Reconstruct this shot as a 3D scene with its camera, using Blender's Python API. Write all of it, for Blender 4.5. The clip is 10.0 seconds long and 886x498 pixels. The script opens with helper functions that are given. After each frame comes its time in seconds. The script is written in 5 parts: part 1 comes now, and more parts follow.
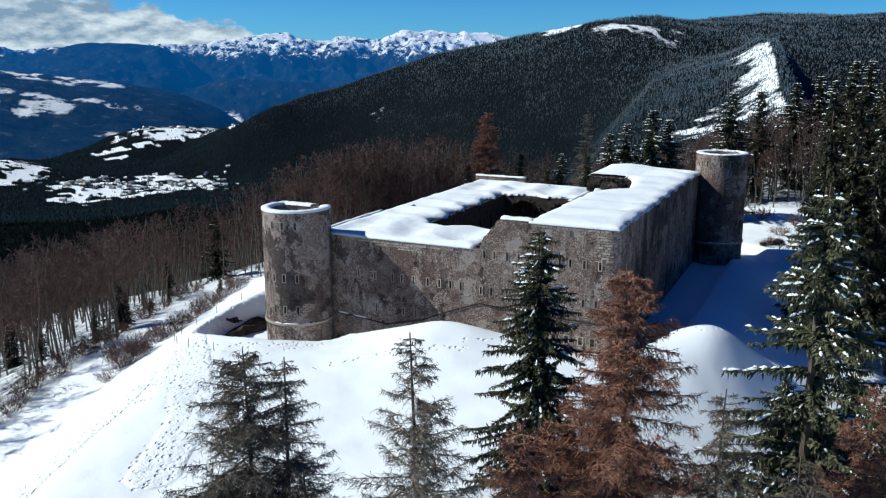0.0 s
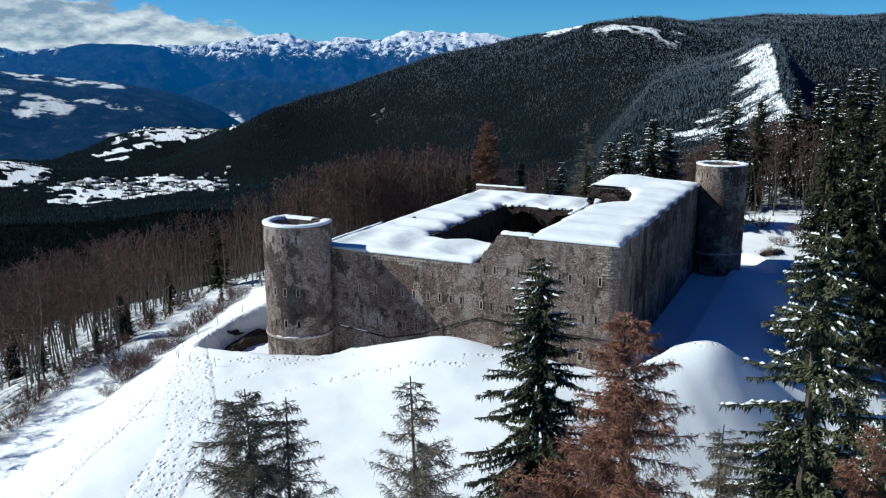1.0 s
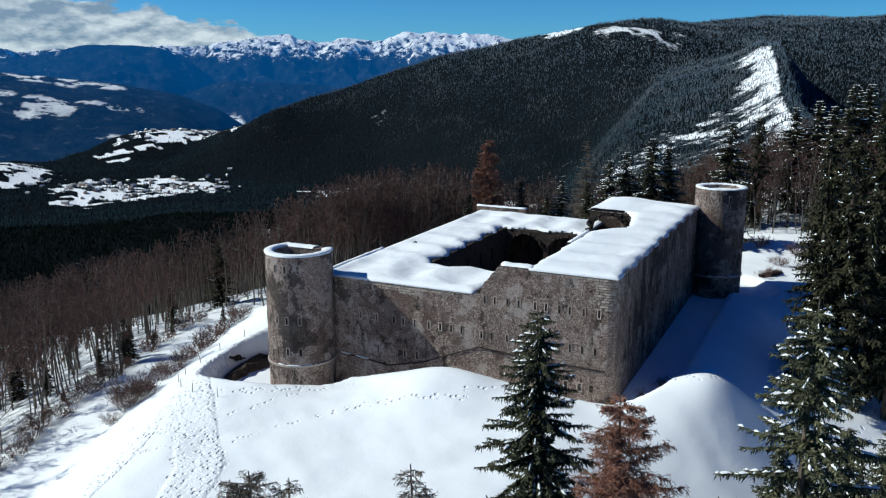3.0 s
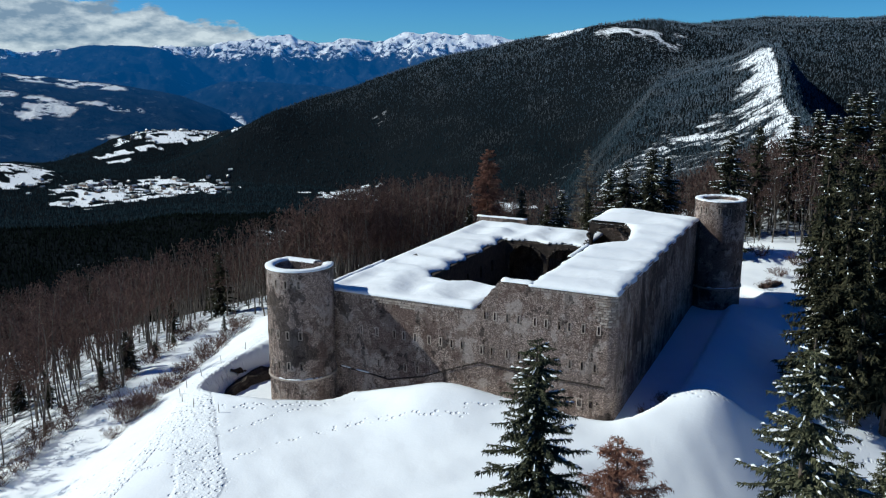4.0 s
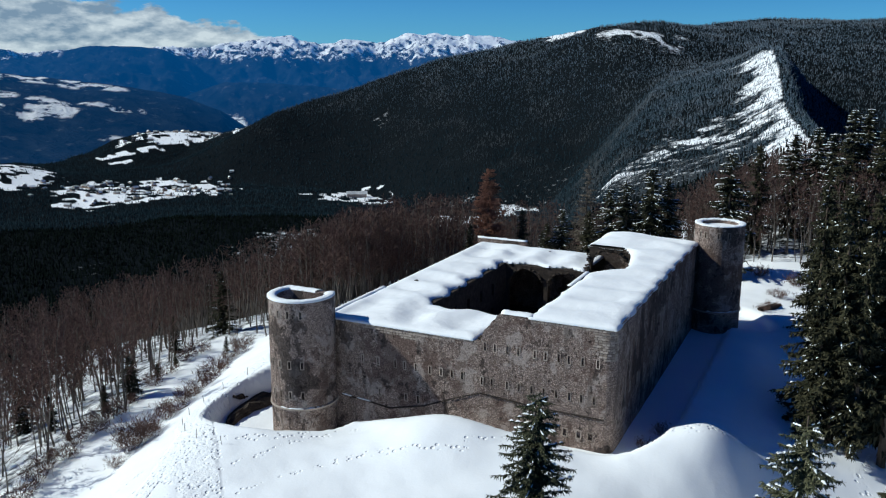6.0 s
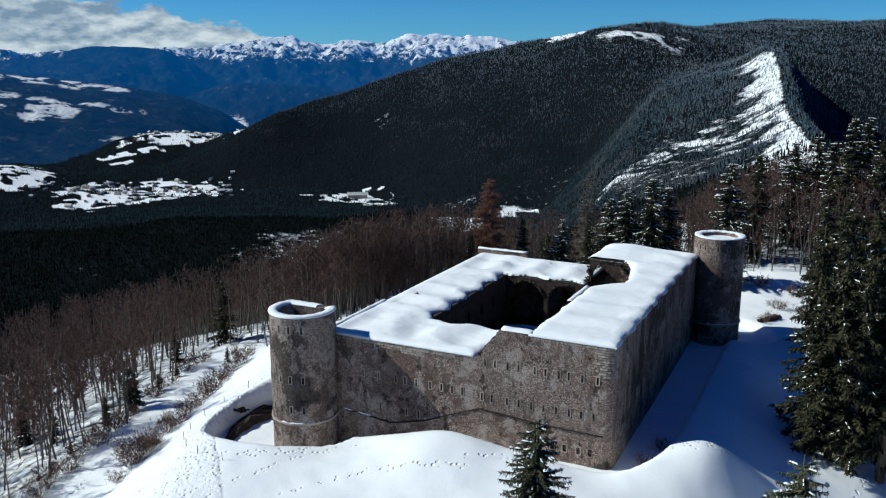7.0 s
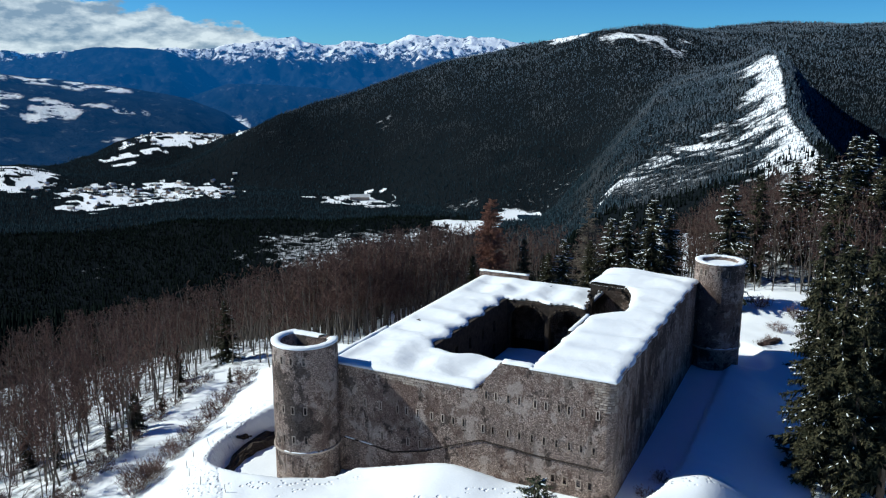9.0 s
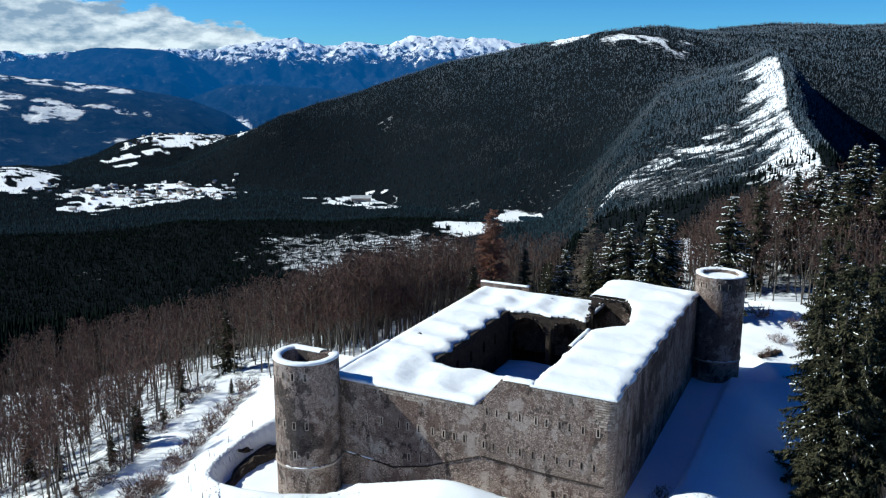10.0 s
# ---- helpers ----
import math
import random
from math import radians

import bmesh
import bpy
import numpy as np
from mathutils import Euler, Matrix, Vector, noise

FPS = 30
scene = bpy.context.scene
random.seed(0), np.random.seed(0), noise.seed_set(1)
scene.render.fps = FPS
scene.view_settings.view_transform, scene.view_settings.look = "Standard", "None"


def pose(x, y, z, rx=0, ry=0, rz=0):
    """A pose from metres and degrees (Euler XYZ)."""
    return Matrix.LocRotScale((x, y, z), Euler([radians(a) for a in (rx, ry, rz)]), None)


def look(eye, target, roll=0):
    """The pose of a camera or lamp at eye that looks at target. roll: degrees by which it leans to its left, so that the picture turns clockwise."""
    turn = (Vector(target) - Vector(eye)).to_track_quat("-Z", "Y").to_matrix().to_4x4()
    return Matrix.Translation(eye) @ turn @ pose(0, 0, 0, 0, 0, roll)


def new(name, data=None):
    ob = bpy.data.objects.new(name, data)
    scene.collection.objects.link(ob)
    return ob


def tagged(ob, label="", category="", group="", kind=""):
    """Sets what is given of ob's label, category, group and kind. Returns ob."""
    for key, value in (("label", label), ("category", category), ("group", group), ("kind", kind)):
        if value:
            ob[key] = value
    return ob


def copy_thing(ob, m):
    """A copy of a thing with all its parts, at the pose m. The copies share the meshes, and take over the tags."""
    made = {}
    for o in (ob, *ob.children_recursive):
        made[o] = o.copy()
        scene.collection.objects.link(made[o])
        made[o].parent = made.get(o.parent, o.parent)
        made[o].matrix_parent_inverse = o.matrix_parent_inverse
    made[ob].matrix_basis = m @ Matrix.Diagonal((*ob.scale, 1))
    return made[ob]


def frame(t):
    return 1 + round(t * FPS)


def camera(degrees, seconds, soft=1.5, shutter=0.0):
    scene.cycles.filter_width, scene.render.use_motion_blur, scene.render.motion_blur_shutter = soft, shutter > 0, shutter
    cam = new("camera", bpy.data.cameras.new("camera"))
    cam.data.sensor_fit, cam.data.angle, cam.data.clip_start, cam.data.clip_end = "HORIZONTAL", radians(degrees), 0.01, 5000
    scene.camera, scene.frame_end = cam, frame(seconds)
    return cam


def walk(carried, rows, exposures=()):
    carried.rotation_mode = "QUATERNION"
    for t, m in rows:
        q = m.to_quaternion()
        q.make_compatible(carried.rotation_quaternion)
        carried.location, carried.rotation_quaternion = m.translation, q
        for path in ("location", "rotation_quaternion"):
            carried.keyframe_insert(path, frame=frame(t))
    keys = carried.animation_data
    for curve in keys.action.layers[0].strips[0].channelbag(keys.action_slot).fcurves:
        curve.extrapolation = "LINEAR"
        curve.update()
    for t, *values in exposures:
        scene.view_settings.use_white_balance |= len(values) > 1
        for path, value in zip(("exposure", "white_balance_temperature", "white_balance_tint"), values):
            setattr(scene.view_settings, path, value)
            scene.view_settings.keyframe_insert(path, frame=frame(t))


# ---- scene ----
cam = camera(55.0, 10.0, soft=1.2)
# seconds, eye, direction of view, roll: the drone climbs straight up before the fort
PATH = [
    (0, (19.069, -77.565, 27.469), (-0.8482, 1.7571, -0.4402), 0.01),
    (0.5, (19.075, -77.557, 28.220), (-0.8489, 1.7569, -0.4398), 0.00),
    (1, (19.083, -77.549, 28.984), (-0.8496, 1.7566, -0.4395), -0.01),
    (1.5, (19.092, -77.541, 29.758), (-0.8502, 1.7564, -0.4392), -0.01),
    (2, (19.103, -77.534, 30.544), (-0.8508, 1.7562, -0.4389), -0.01),
    (2.5, (19.114, -77.526, 31.340), (-0.8513, 1.7560, -0.4387), -0.01),
    (4, (19.148, -77.498, 33.782), (-0.8530, 1.7552, -0.4381), 0.01),
    (4.5, (19.159, -77.487, 34.613), (-0.8536, 1.7549, -0.4379), 0.02),
    (5, (19.169, -77.475, 35.451), (-0.8542, 1.7547, -0.4377), 0.03),
    (5.5, (19.178, -77.461, 36.296), (-0.8549, 1.7543, -0.4375), 0.05),
    (7, (19.195, -77.408, 38.864), (-0.8571, 1.7533, -0.4369), 0.10),
    (7.5, (19.196, -77.385, 39.730), (-0.8580, 1.7529, -0.4366), 0.12),
    (8, (19.194, -77.360, 40.600), (-0.8590, 1.7525, -0.4363), 0.14),
    (8.5, (19.189, -77.332, 41.473), (-0.8601, 1.7520, -0.4360), 0.16),
    (9, (19.181, -77.301, 42.349), (-0.8613, 1.7515, -0.4357), 0.18),
    (9.5, (19.169, -77.267, 43.227), (-0.8626, 1.7510, -0.4353), 0.20),
    (10, (19.153, -77.229, 44.106), (-0.8640, 1.7505, -0.4348), 0.22),
]
walk(cam, [(t, look(e, Vector(e) + Vector(d), roll)) for t, e, d, roll in PATH], exposures=[(0, 0.09, 6020, 0), (1, 0.05, 6020, 0), (2.5, -0.03, 6020, 0), (4.5, -0.14, 6020, 0), (7.5, -0.12, 6020, 0), (9, 0.08, 6020, 0), (10, 0.25, 6020, 0)])

# ---- light ----
SUN = Vector((-1.0, -0.35, 0.785)).normalized()
sun = new("sun", bpy.data.lights.new("sun", "SUN"))
sun.data.energy, sun.data.angle, sun.data.color = 5.0, radians(0.53), (1.0, 0.96, 0.90)
sun.matrix_world = look(SUN * 300, (0, 0, 0))
world = bpy.data.worlds.new("sky")
scene.world = world
world.use_nodes = True


def build_sky():
    nt = world.node_tree
    nt.nodes.clear()
    out = nt.nodes.new("ShaderNodeOutputWorld")
    bg = nt.nodes.new("ShaderNodeBackground")
    sky = nt.nodes.new("ShaderNodeTexSky")
    sky.sky_type, sky.sun_disc = "NISHITA", False
    sky.sun_elevation = math.asin(SUN.z)
    sky.sun_rotation = math.atan2(SUN.x, SUN.y)
    sky.altitude, sky.air_density, sky.dust_density, sky.ozone_density = 1400, 0.8, 0.0, 4.0
    bg.inputs["Strength"].default_value = 0.05
    # a bank of stratocumulus low over the western horizon
    co = nt.nodes.new("ShaderNodeTexCoord")
    sep = nt.nodes.new("ShaderNodeSeparateXYZ")
    nt.links.new(co.outputs["Generated"], sep.inputs[0])

    def math_node(op, a, b=None, c=None):
        n = nt.nodes.new("ShaderNodeMath")
        n.operation = op
        for i, v in enumerate((a, b, c)):
            if v is None:
                continue
            if isinstance(v, (int, float)):
                n.inputs[i].default_value = v
            else:
                nt.links.new(v, n.inputs[i])
        return n.outputs[0]

    def band(v, a, b):
        n = nt.nodes.new("ShaderNodeMapRange")
        n.interpolation_type = "SMOOTHSTEP"
        nt.links.new(v, n.inputs[0])
        n.inputs[1].default_value, n.inputs[2].default_value = a, b
        return n.outputs[0]

    mapping = nt.nodes.new("ShaderNodeMapping")
    mapping.inputs["Scale"].default_value = (17, 17, 44)
    nt.links.new(co.outputs["Generated"], mapping.inputs[0])
    nz = nt.nodes.new("ShaderNodeTexNoise")
    nz.inputs["Scale"].default_value, nz.inputs["Detail"].default_value, nz.inputs["Roughness"].default_value = 1.0, 7, 0.6
    nt.links.new(mapping.outputs[0], nz.inputs["Vector"])
    # the same field a little higher up, to light the tops and shade the undersides
    raised = nt.nodes.new("ShaderNodeMapping")
    raised.inputs["Scale"].default_value = (17, 17, 44)
    raised.inputs["Location"].default_value = (-0.10, 0.04, 0.30)
    nt.links.new(co.outputs["Generated"], raised.inputs[0])
    nz2 = nt.nodes.new("ShaderNodeTexNoise")
    nz2.inputs["Scale"].default_value, nz2.inputs["Detail"].default_value, nz2.inputs["Roughness"].default_value = 1.0, 5, 0.55
    nt.links.new(raised.outputs[0], nz2.inputs["Vector"])
    az = math_node("ARCTAN2", sep.outputs["Y"], sep.outputs["X"])
    west = band(az, radians(124), radians(140))
    upper = math_node("ADD", math_node("MULTIPLY_ADD", west, 0.036, 0.030), math_node("MULTIPLY_ADD", nz2.outputs["Fac"], 0.05, -0.025))
    body = math_node("MULTIPLY", band(math_node("SUBTRACT", upper, sep.outputs["Z"]), -0.016, 0.016), band(sep.outputs["Z"], -0.002, 0.009))
    cover = math_node("MULTIPLY", body, band(az, radians(124.5), radians(129)))
    dens = band(math_node("MULTIPLY_ADD", cover, 0.56, math_node("SUBTRACT", nz.outputs["Fac"], 0.80)), 0.0, 0.14)
    lit = math_node("SUBTRACT", nz.outputs["Fac"], nz2.outputs["Fac"])
    low = math_node("MULTIPLY", band(sep.outputs["Z"], 0.030, 0.010), 0.16)
    tone = math_node("ADD", math_node("MULTIPLY_ADD", lit, 2.1, 0.42), low)
    ramp = nt.nodes.new("ShaderNodeValToRGB")
    ramp.color_ramp.elements[0].position, ramp.color_ramp.elements[0].color = 0.22, (4.8, 6.2, 8.2, 1)
    ramp.color_ramp.elements[1].position, ramp.color_ramp.elements[1].color = 0.74, (15.0, 15.4, 16.0, 1)
    nt.links.new(tone, ramp.inputs[0])
    mix = nt.nodes.new("ShaderNodeMix")
    mix.data_type = "RGBA"
    nt.links.new(math_node("MULTIPLY", dens, 0.93), mix.inputs[0])
    # clear cold mountain air: a deeper blue than the model's haze gives
    tint = nt.nodes.new("ShaderNodeMix")
    tint.data_type, tint.blend_type = "RGBA", "MULTIPLY"
    tint.inputs[0].default_value = 1.0
    zenith = nt.nodes.new("ShaderNodeValToRGB")
    zenith.color_ramp.elements[0].position, zenith.color_ramp.elements[0].color = 0.05, (0.60, 1.30, 1.88, 1)
    zenith.color_ramp.elements[1].position, zenith.color_ramp.elements[1].color = 0.45, (0.04, 0.58, 1.40, 1)
    nt.links.new(sep.outputs["Z"], zenith.inputs[0])
    nt.links.new(zenith.outputs[0], tint.inputs[7])
    nt.links.new(sky.outputs[0], tint.inputs[6])
    nt.links.new(tint.outputs[2], mix.inputs[6])
    nt.links.new(ramp.outputs[0], mix.inputs[7])
    nt.links.new(mix.outputs[2], bg.inputs["Color"])
    nt.links.new(bg.outputs[0], out.inputs[0])


build_sky()


# ---- materials ----
class Nodes:
    """A small builder for node materials."""

    def __init__(self, name):
        self.mat = bpy.data.materials.new(name)
        self.mat.use_nodes = True
        self.nt = self.mat.node_tree
        self.bsdf = self.nt.nodes["Principled BSDF"]
        self.co = self.nt.nodes.new("ShaderNodeTexCoord").outputs["Object"]
        self.geo = self.nt.nodes.new("ShaderNodeNewGeometry")

    def link(self, a, b):
        self.nt.links.new(a, b)

    def noise(self, scale, detail=4, rough=0.55, stretch=None, world_space=True):
        n = self.nt.nodes.new("ShaderNodeTexNoise")
        n.inputs["Scale"].default_value, n.inputs["Detail"].default_value, n.inputs["Roughness"].default_value = scale, detail, rough
        self.link(self.where(stretch, world_space), n.inputs["Vector"])
        return n.outputs["Fac"]

    def where(self, stretch, world_space=True):
        src = self.geo.outputs["Position"] if world_space else self.co
        if not stretch:
            return src
        m = self.nt.nodes.new("ShaderNodeMapping")
        m.inputs["Scale"].default_value = stretch
        self.link(src, m.inputs[0])
        return m.outputs[0]

    def cells(self, scale, feature="F1", stretch=None, out="Distance"):
        n = self.nt.nodes.new("ShaderNodeTexVoronoi")
        n.feature = feature
        n.inputs["Scale"].default_value = scale
        self.link(self.where(stretch), n.inputs["Vector"])
        return n.outputs[out]

    def ramp(self, fac, *stops):
        n = self.nt.nodes.new("ShaderNodeValToRGB")
        el = n.color_ramp.elements
        while len(el) < len(stops):
            el.new(0.5)
        for e, (p, c) in zip(el, stops):
            e.position, e.color = p, (*c, 1) if len(c) == 3 else c
        self.link(fac, n.inputs[0])
        return n.outputs[0]

    def mix(self, fac, a, b, blend="MIX"):
        n = self.nt.nodes.new("ShaderNodeMix")
        n.data_type, n.blend_type = "RGBA", blend
        for i, v in ((0, fac), (6, a), (7, b)):
            if isinstance(v, (int, float)):
                n.inputs[i].default_value = v
            elif isinstance(v, tuple):
                n.inputs[i].default_value = (*v, 1)
            else:
                self.link(v, n.inputs[i])
        return n.outputs[2]

    def math(self, op, a, b=0.0):
        n = self.nt.nodes.new("ShaderNodeMath")
        n.operation = op
        for i, v in enumerate((a, b)):
            if isinstance(v, (int, float)):
                n.inputs[i].default_value = v
            else:
                self.link(v, n.inputs[i])
        return n.outputs[0]

    def step(self, v, a, b):
        n = self.nt.nodes.new("ShaderNodeMapRange")
        n.interpolation_type = "SMOOTHSTEP"
        self.link(v, n.inputs[0])
        n.inputs[1].default_value, n.inputs[2].default_value = a, b
        return n.outputs[0]

    def up(self):
        n = self.nt.nodes.new("ShaderNodeSeparateXYZ")
        self.link(self.geo.outputs["Normal"], n.inputs[0])
        return n.outputs["Z"]

    def height(self):
        n = self.nt.nodes.new("ShaderNodeSeparateXYZ")
        self.link(self.geo.outputs["Position"], n.inputs[0])
        return n.outputs["Z"]

    def random(self):
        return self.nt.nodes.new("ShaderNodeObjectInfo").outputs["Random"]

    def attribute(self, name):
        n = self.nt.nodes.new("ShaderNodeAttribute")
        n.attribute_name = name
        return n.outputs["Fac"]

    def bump(self, height, strength=0.5, distance=0.1, after=None):
        n = self.nt.nodes.new("ShaderNodeBump")
        n.inputs["Strength"].default_value, n.inputs["Distance"].default_value = strength, distance
        self.link(height, n.inputs["Height"])
        if after:
            self.link(after, n.inputs["Normal"])
        return n.outputs[0]

    def done(self, colour, rough=0.8, normal=None, spec=0.3):
        if isinstance(colour, tuple):
            self.bsdf.inputs["Base Color"].default_value = (*colour, 1)
        else:
            self.link(colour, self.bsdf.inputs["Base Color"])
        self.bsdf.inputs["Roughness"].default_value = rough
        self.bsdf.inputs["Specular IOR Level"].default_value = spec
        if normal:
            self.link(normal, self.bsdf.inputs["Normal"])
        return self.mat




def make_snow():
    n = Nodes("snow")
    tone = n.ramp(n.noise(0.25, 5), (0.3, (0.85, 0.875, 0.885)), (0.7, (0.90, 0.915, 0.915)))
    b = n.bump(n.noise(0.9, 5, 0.6), 0.35, 0.25)
    b = n.bump(n.noise(9, 3), 0.25, 0.03, b)
    return n.done(tone, 0.55, b, 0.25)


def make_ground():
    """Snow over the whole country, near-black where woods stand, dark litter where brush shows."""
    n = Nodes("snowy_ground")
    snow = n.ramp(n.noise(0.06, 6), (0.3, (0.83, 0.855, 0.875)), (0.7, (0.90, 0.915, 0.915)))
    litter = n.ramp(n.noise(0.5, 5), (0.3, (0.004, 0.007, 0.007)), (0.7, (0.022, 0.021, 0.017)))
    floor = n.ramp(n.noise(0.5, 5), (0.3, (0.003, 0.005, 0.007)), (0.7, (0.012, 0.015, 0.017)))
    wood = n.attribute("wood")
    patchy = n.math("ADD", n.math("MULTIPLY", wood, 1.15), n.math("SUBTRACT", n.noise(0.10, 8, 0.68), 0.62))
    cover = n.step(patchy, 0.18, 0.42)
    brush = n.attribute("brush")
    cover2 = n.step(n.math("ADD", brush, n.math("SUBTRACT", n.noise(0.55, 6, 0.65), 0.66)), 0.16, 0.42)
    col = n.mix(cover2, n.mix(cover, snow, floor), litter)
    b = n.bump(n.noise(0.35, 6, 0.55), 0.25, 0.4)
    b = n.bump(n.noise(5, 4), 0.25, 0.05, b)
    # trodden trails: dents a stride apart
    trail = n.attribute("trail")
    dent = n.step(n.cells(1.75, "F1", (1.0, 1.0, 0.3)), 0.16, 0.40)
    dent = n.math("MULTIPLY", n.math("SUBTRACT", dent, 1.0), n.step(trail, 0.15, 0.6))
    b = n.bump(dent, 1.0, 0.11, b)
    b = n.bump(n.math("MULTIPLY", n.noise(1.3, 4, 0.6), n.step(trail, 0.55, 1.0)), 0.8, 0.25, b)
    ob = n.done(col, 0.6, b, 0.2)
    bare = n.math("SUBTRACT", 1.0, n.math("MAXIMUM", cover, cover2))
    n.link(n.math("MULTIPLY", bare, 0.2), n.bsdf.inputs["Specular IOR Level"])
    return ob


def make_stone():
    """Weathered limestone rubble with pale mortar, water streaks and lichen."""
    n = Nodes("rubble_masonry")
    sq = (1, 1, 1.55)
    cell = n.cells(7.2, "F1", sq, "Color")
    tone = n.ramp(cell, (0.08, (0.185, 0.132, 0.108)), (0.5, (0.44, 0.335, 0.280)), (0.92, (0.68, 0.540, 0.455)))
    joint = n.step(n.cells(7.2, "DISTANCE_TO_EDGE", sq), 0.01, 0.12)
    tone = n.mix(n.math("MULTIPLY", n.step(n.noise(9, 5, 0.7), 0.46, 0.66), 0.55), tone, (0.070, 0.054, 0.046))
    col = n.mix(joint, (0.085, 0.067, 0.058), tone)
    # stretches of pale render that still cling to the wall
    patch = n.noise(0.34, 9, 0.66)
    col = n.mix(n.step(patch, 0.535, 0.555), col, n.mix(0.50, col, (0.53, 0.455, 0.405)))
    # water marks, moss and soot in ragged blotches
    streak = n.noise(1.0, 5, 0.6, (1.1, 1.1, 0.14))
    col = n.mix(n.math("MULTIPLY", n.step(streak, 0.53, 0.66), 0.50), col, (0.070, 0.058, 0.050))
    moss = n.noise(0.62, 8, 0.72)
    col = n.mix(n.math("MULTIPLY", n.step(n.math("ADD", moss, n.math("MULTIPLY", n.math("SUBTRACT", n.noise(0.11, 3), 0.5), 0.9)), 0.51, 0.58), 0.66), col, (0.115, 0.072, 0.058))
    damp = n.math("ADD", n.noise(0.40, 9, 0.70, (1, 1, 0.7)), n.math("MULTIPLY", n.math("SUBTRACT", n.noise(0.07, 2), 0.5), 0.5))
    col = n.mix(n.math("MULTIPLY", n.step(damp, 0.555, 0.59), 0.72), col, (0.036, 0.030, 0.027))
    # stones fallen out
    fallen = n.noise(1.7, 6, 0.72)
    col = n.mix(n.math("MULTIPLY", n.step(fallen, 0.60, 0.635), 0.85), col, (0.030, 0.024, 0.020))
    b = n.bump(joint, 0.8, 0.05)
    b = n.bump(n.noise(6, 6, 0.65), 0.7, 0.06, b)
    b = n.bump(moss, 0.35, 0.15, b)
    b = n.bump(n.step(fallen, 0.64, 0.58), 0.8, 0.10, b)
    return n.done(col, 0.92, b, 0.15)


def make_ashlar():
    n = Nodes("pale_dressed_stone")
    tone = n.ramp(n.random(), (0.1, (0.25, 0.200, 0.165)), (0.9, (0.45, 0.380, 0.320)))
    tone = n.mix(n.math("MULTIPLY", n.step(n.noise(3, 5), 0.45, 0.7), 0.5), tone, (0.20, 0.17, 0.14))
    return n.done(tone, 0.9, n.bump(n.noise(9, 5), 0.5, 0.04), 0.15)


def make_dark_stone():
    # dark rubble stone; on the courtyard walls its darkness stands in for shade
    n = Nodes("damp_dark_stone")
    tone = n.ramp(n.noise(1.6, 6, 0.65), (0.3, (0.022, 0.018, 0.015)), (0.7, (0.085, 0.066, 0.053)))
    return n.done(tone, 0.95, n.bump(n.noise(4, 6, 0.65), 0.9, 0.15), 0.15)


def make_needles(name, dark, light, snow=0.0):
    n = Nodes(name)
    tone = n.mix(n.geo.outputs["Random Per Island"], dark, light)
    tone = n.mix(n.math("MULTIPLY", n.random(), 0.5), tone, tuple(0.6 * v for v in dark))
    if snow:
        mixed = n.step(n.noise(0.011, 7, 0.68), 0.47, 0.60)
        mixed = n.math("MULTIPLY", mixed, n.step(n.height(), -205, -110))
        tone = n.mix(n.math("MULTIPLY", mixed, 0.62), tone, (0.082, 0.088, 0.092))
        # snow dust on upper faces, tinted blue and stronger uphill to imitate haze
        frost_haze = n.math("MULTIPLY", n.step(n.up(), 0.15, 0.6), n.step(n.noise(0.35, 4, 0.6), 0.62 - snow * 0.3, 0.72 - snow * 0.3))
        frost_haze = n.math("MULTIPLY", frost_haze, n.step(n.height(), -150, 90))
        tone = n.mix(n.math("MULTIPLY", frost_haze, 0.26), tone, (0.58, 0.72, 0.90))
    return n.done(tone, 0.85, None, 0.0 if snow or max(light) < 0.03 else 0.15)


def make_bark(name, dark, light):
    n = Nodes(name)
    tone = n.ramp(n.noise(3, 5, 0.6, (1, 1, 0.25)), (0.3, dark), (0.7, light))
    return n.done(tone, 0.95, n.bump(n.noise(14, 4, 0.6, (1, 1, 0.3)), 0.6, 0.03), 0.1)


M_SNOW, M_GROUND, M_STONE, M_ASHLAR, M_DARK = make_snow(), make_ground(), make_stone(), make_ashlar(), make_dark_stone()
M_SPRUCE = make_needles("spruce_needles", (0.028, 0.036, 0.020), (0.170, 0.165, 0.095))
# the same needles darkened, shade among the grouped spruces put into the colour
M_SHADESPRUCE = make_needles("old_spruce_needles", (0.014, 0.018, 0.010), (0.085, 0.078, 0.042))
# needle colour shifted towards blue in place of distant haze
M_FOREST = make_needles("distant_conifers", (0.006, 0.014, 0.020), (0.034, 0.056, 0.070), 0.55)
# near-black: the shadow over the valley is put into the needle colour
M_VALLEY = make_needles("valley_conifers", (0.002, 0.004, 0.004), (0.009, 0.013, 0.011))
M_LARCH = make_needles("grey_larch_twigs", (0.100, 0.082, 0.064), (0.30, 0.255, 0.20))
M_RUST = make_needles("rusty_larch_needles", (0.17, 0.078, 0.052), (0.44, 0.232, 0.158))
M_TWIG = make_needles("bare_twigs", (0.070, 0.042, 0.035), (0.215, 0.134, 0.108))
M_BARK = make_bark("conifer_bark", (0.05, 0.038, 0.028), (0.16, 0.125, 0.095))
M_BEECH = make_bark("beech_bark", (0.065, 0.055, 0.046), (0.19, 0.168, 0.145))


# ---- mesh helpers ----
def thing(name, label, category, at=(0, 0, 0), turn=0, group="", kind=""):
    ob = new(name)
    ob.matrix_basis = pose(*at, 0, 0, turn)
    return tagged(ob, label, category, group, kind)


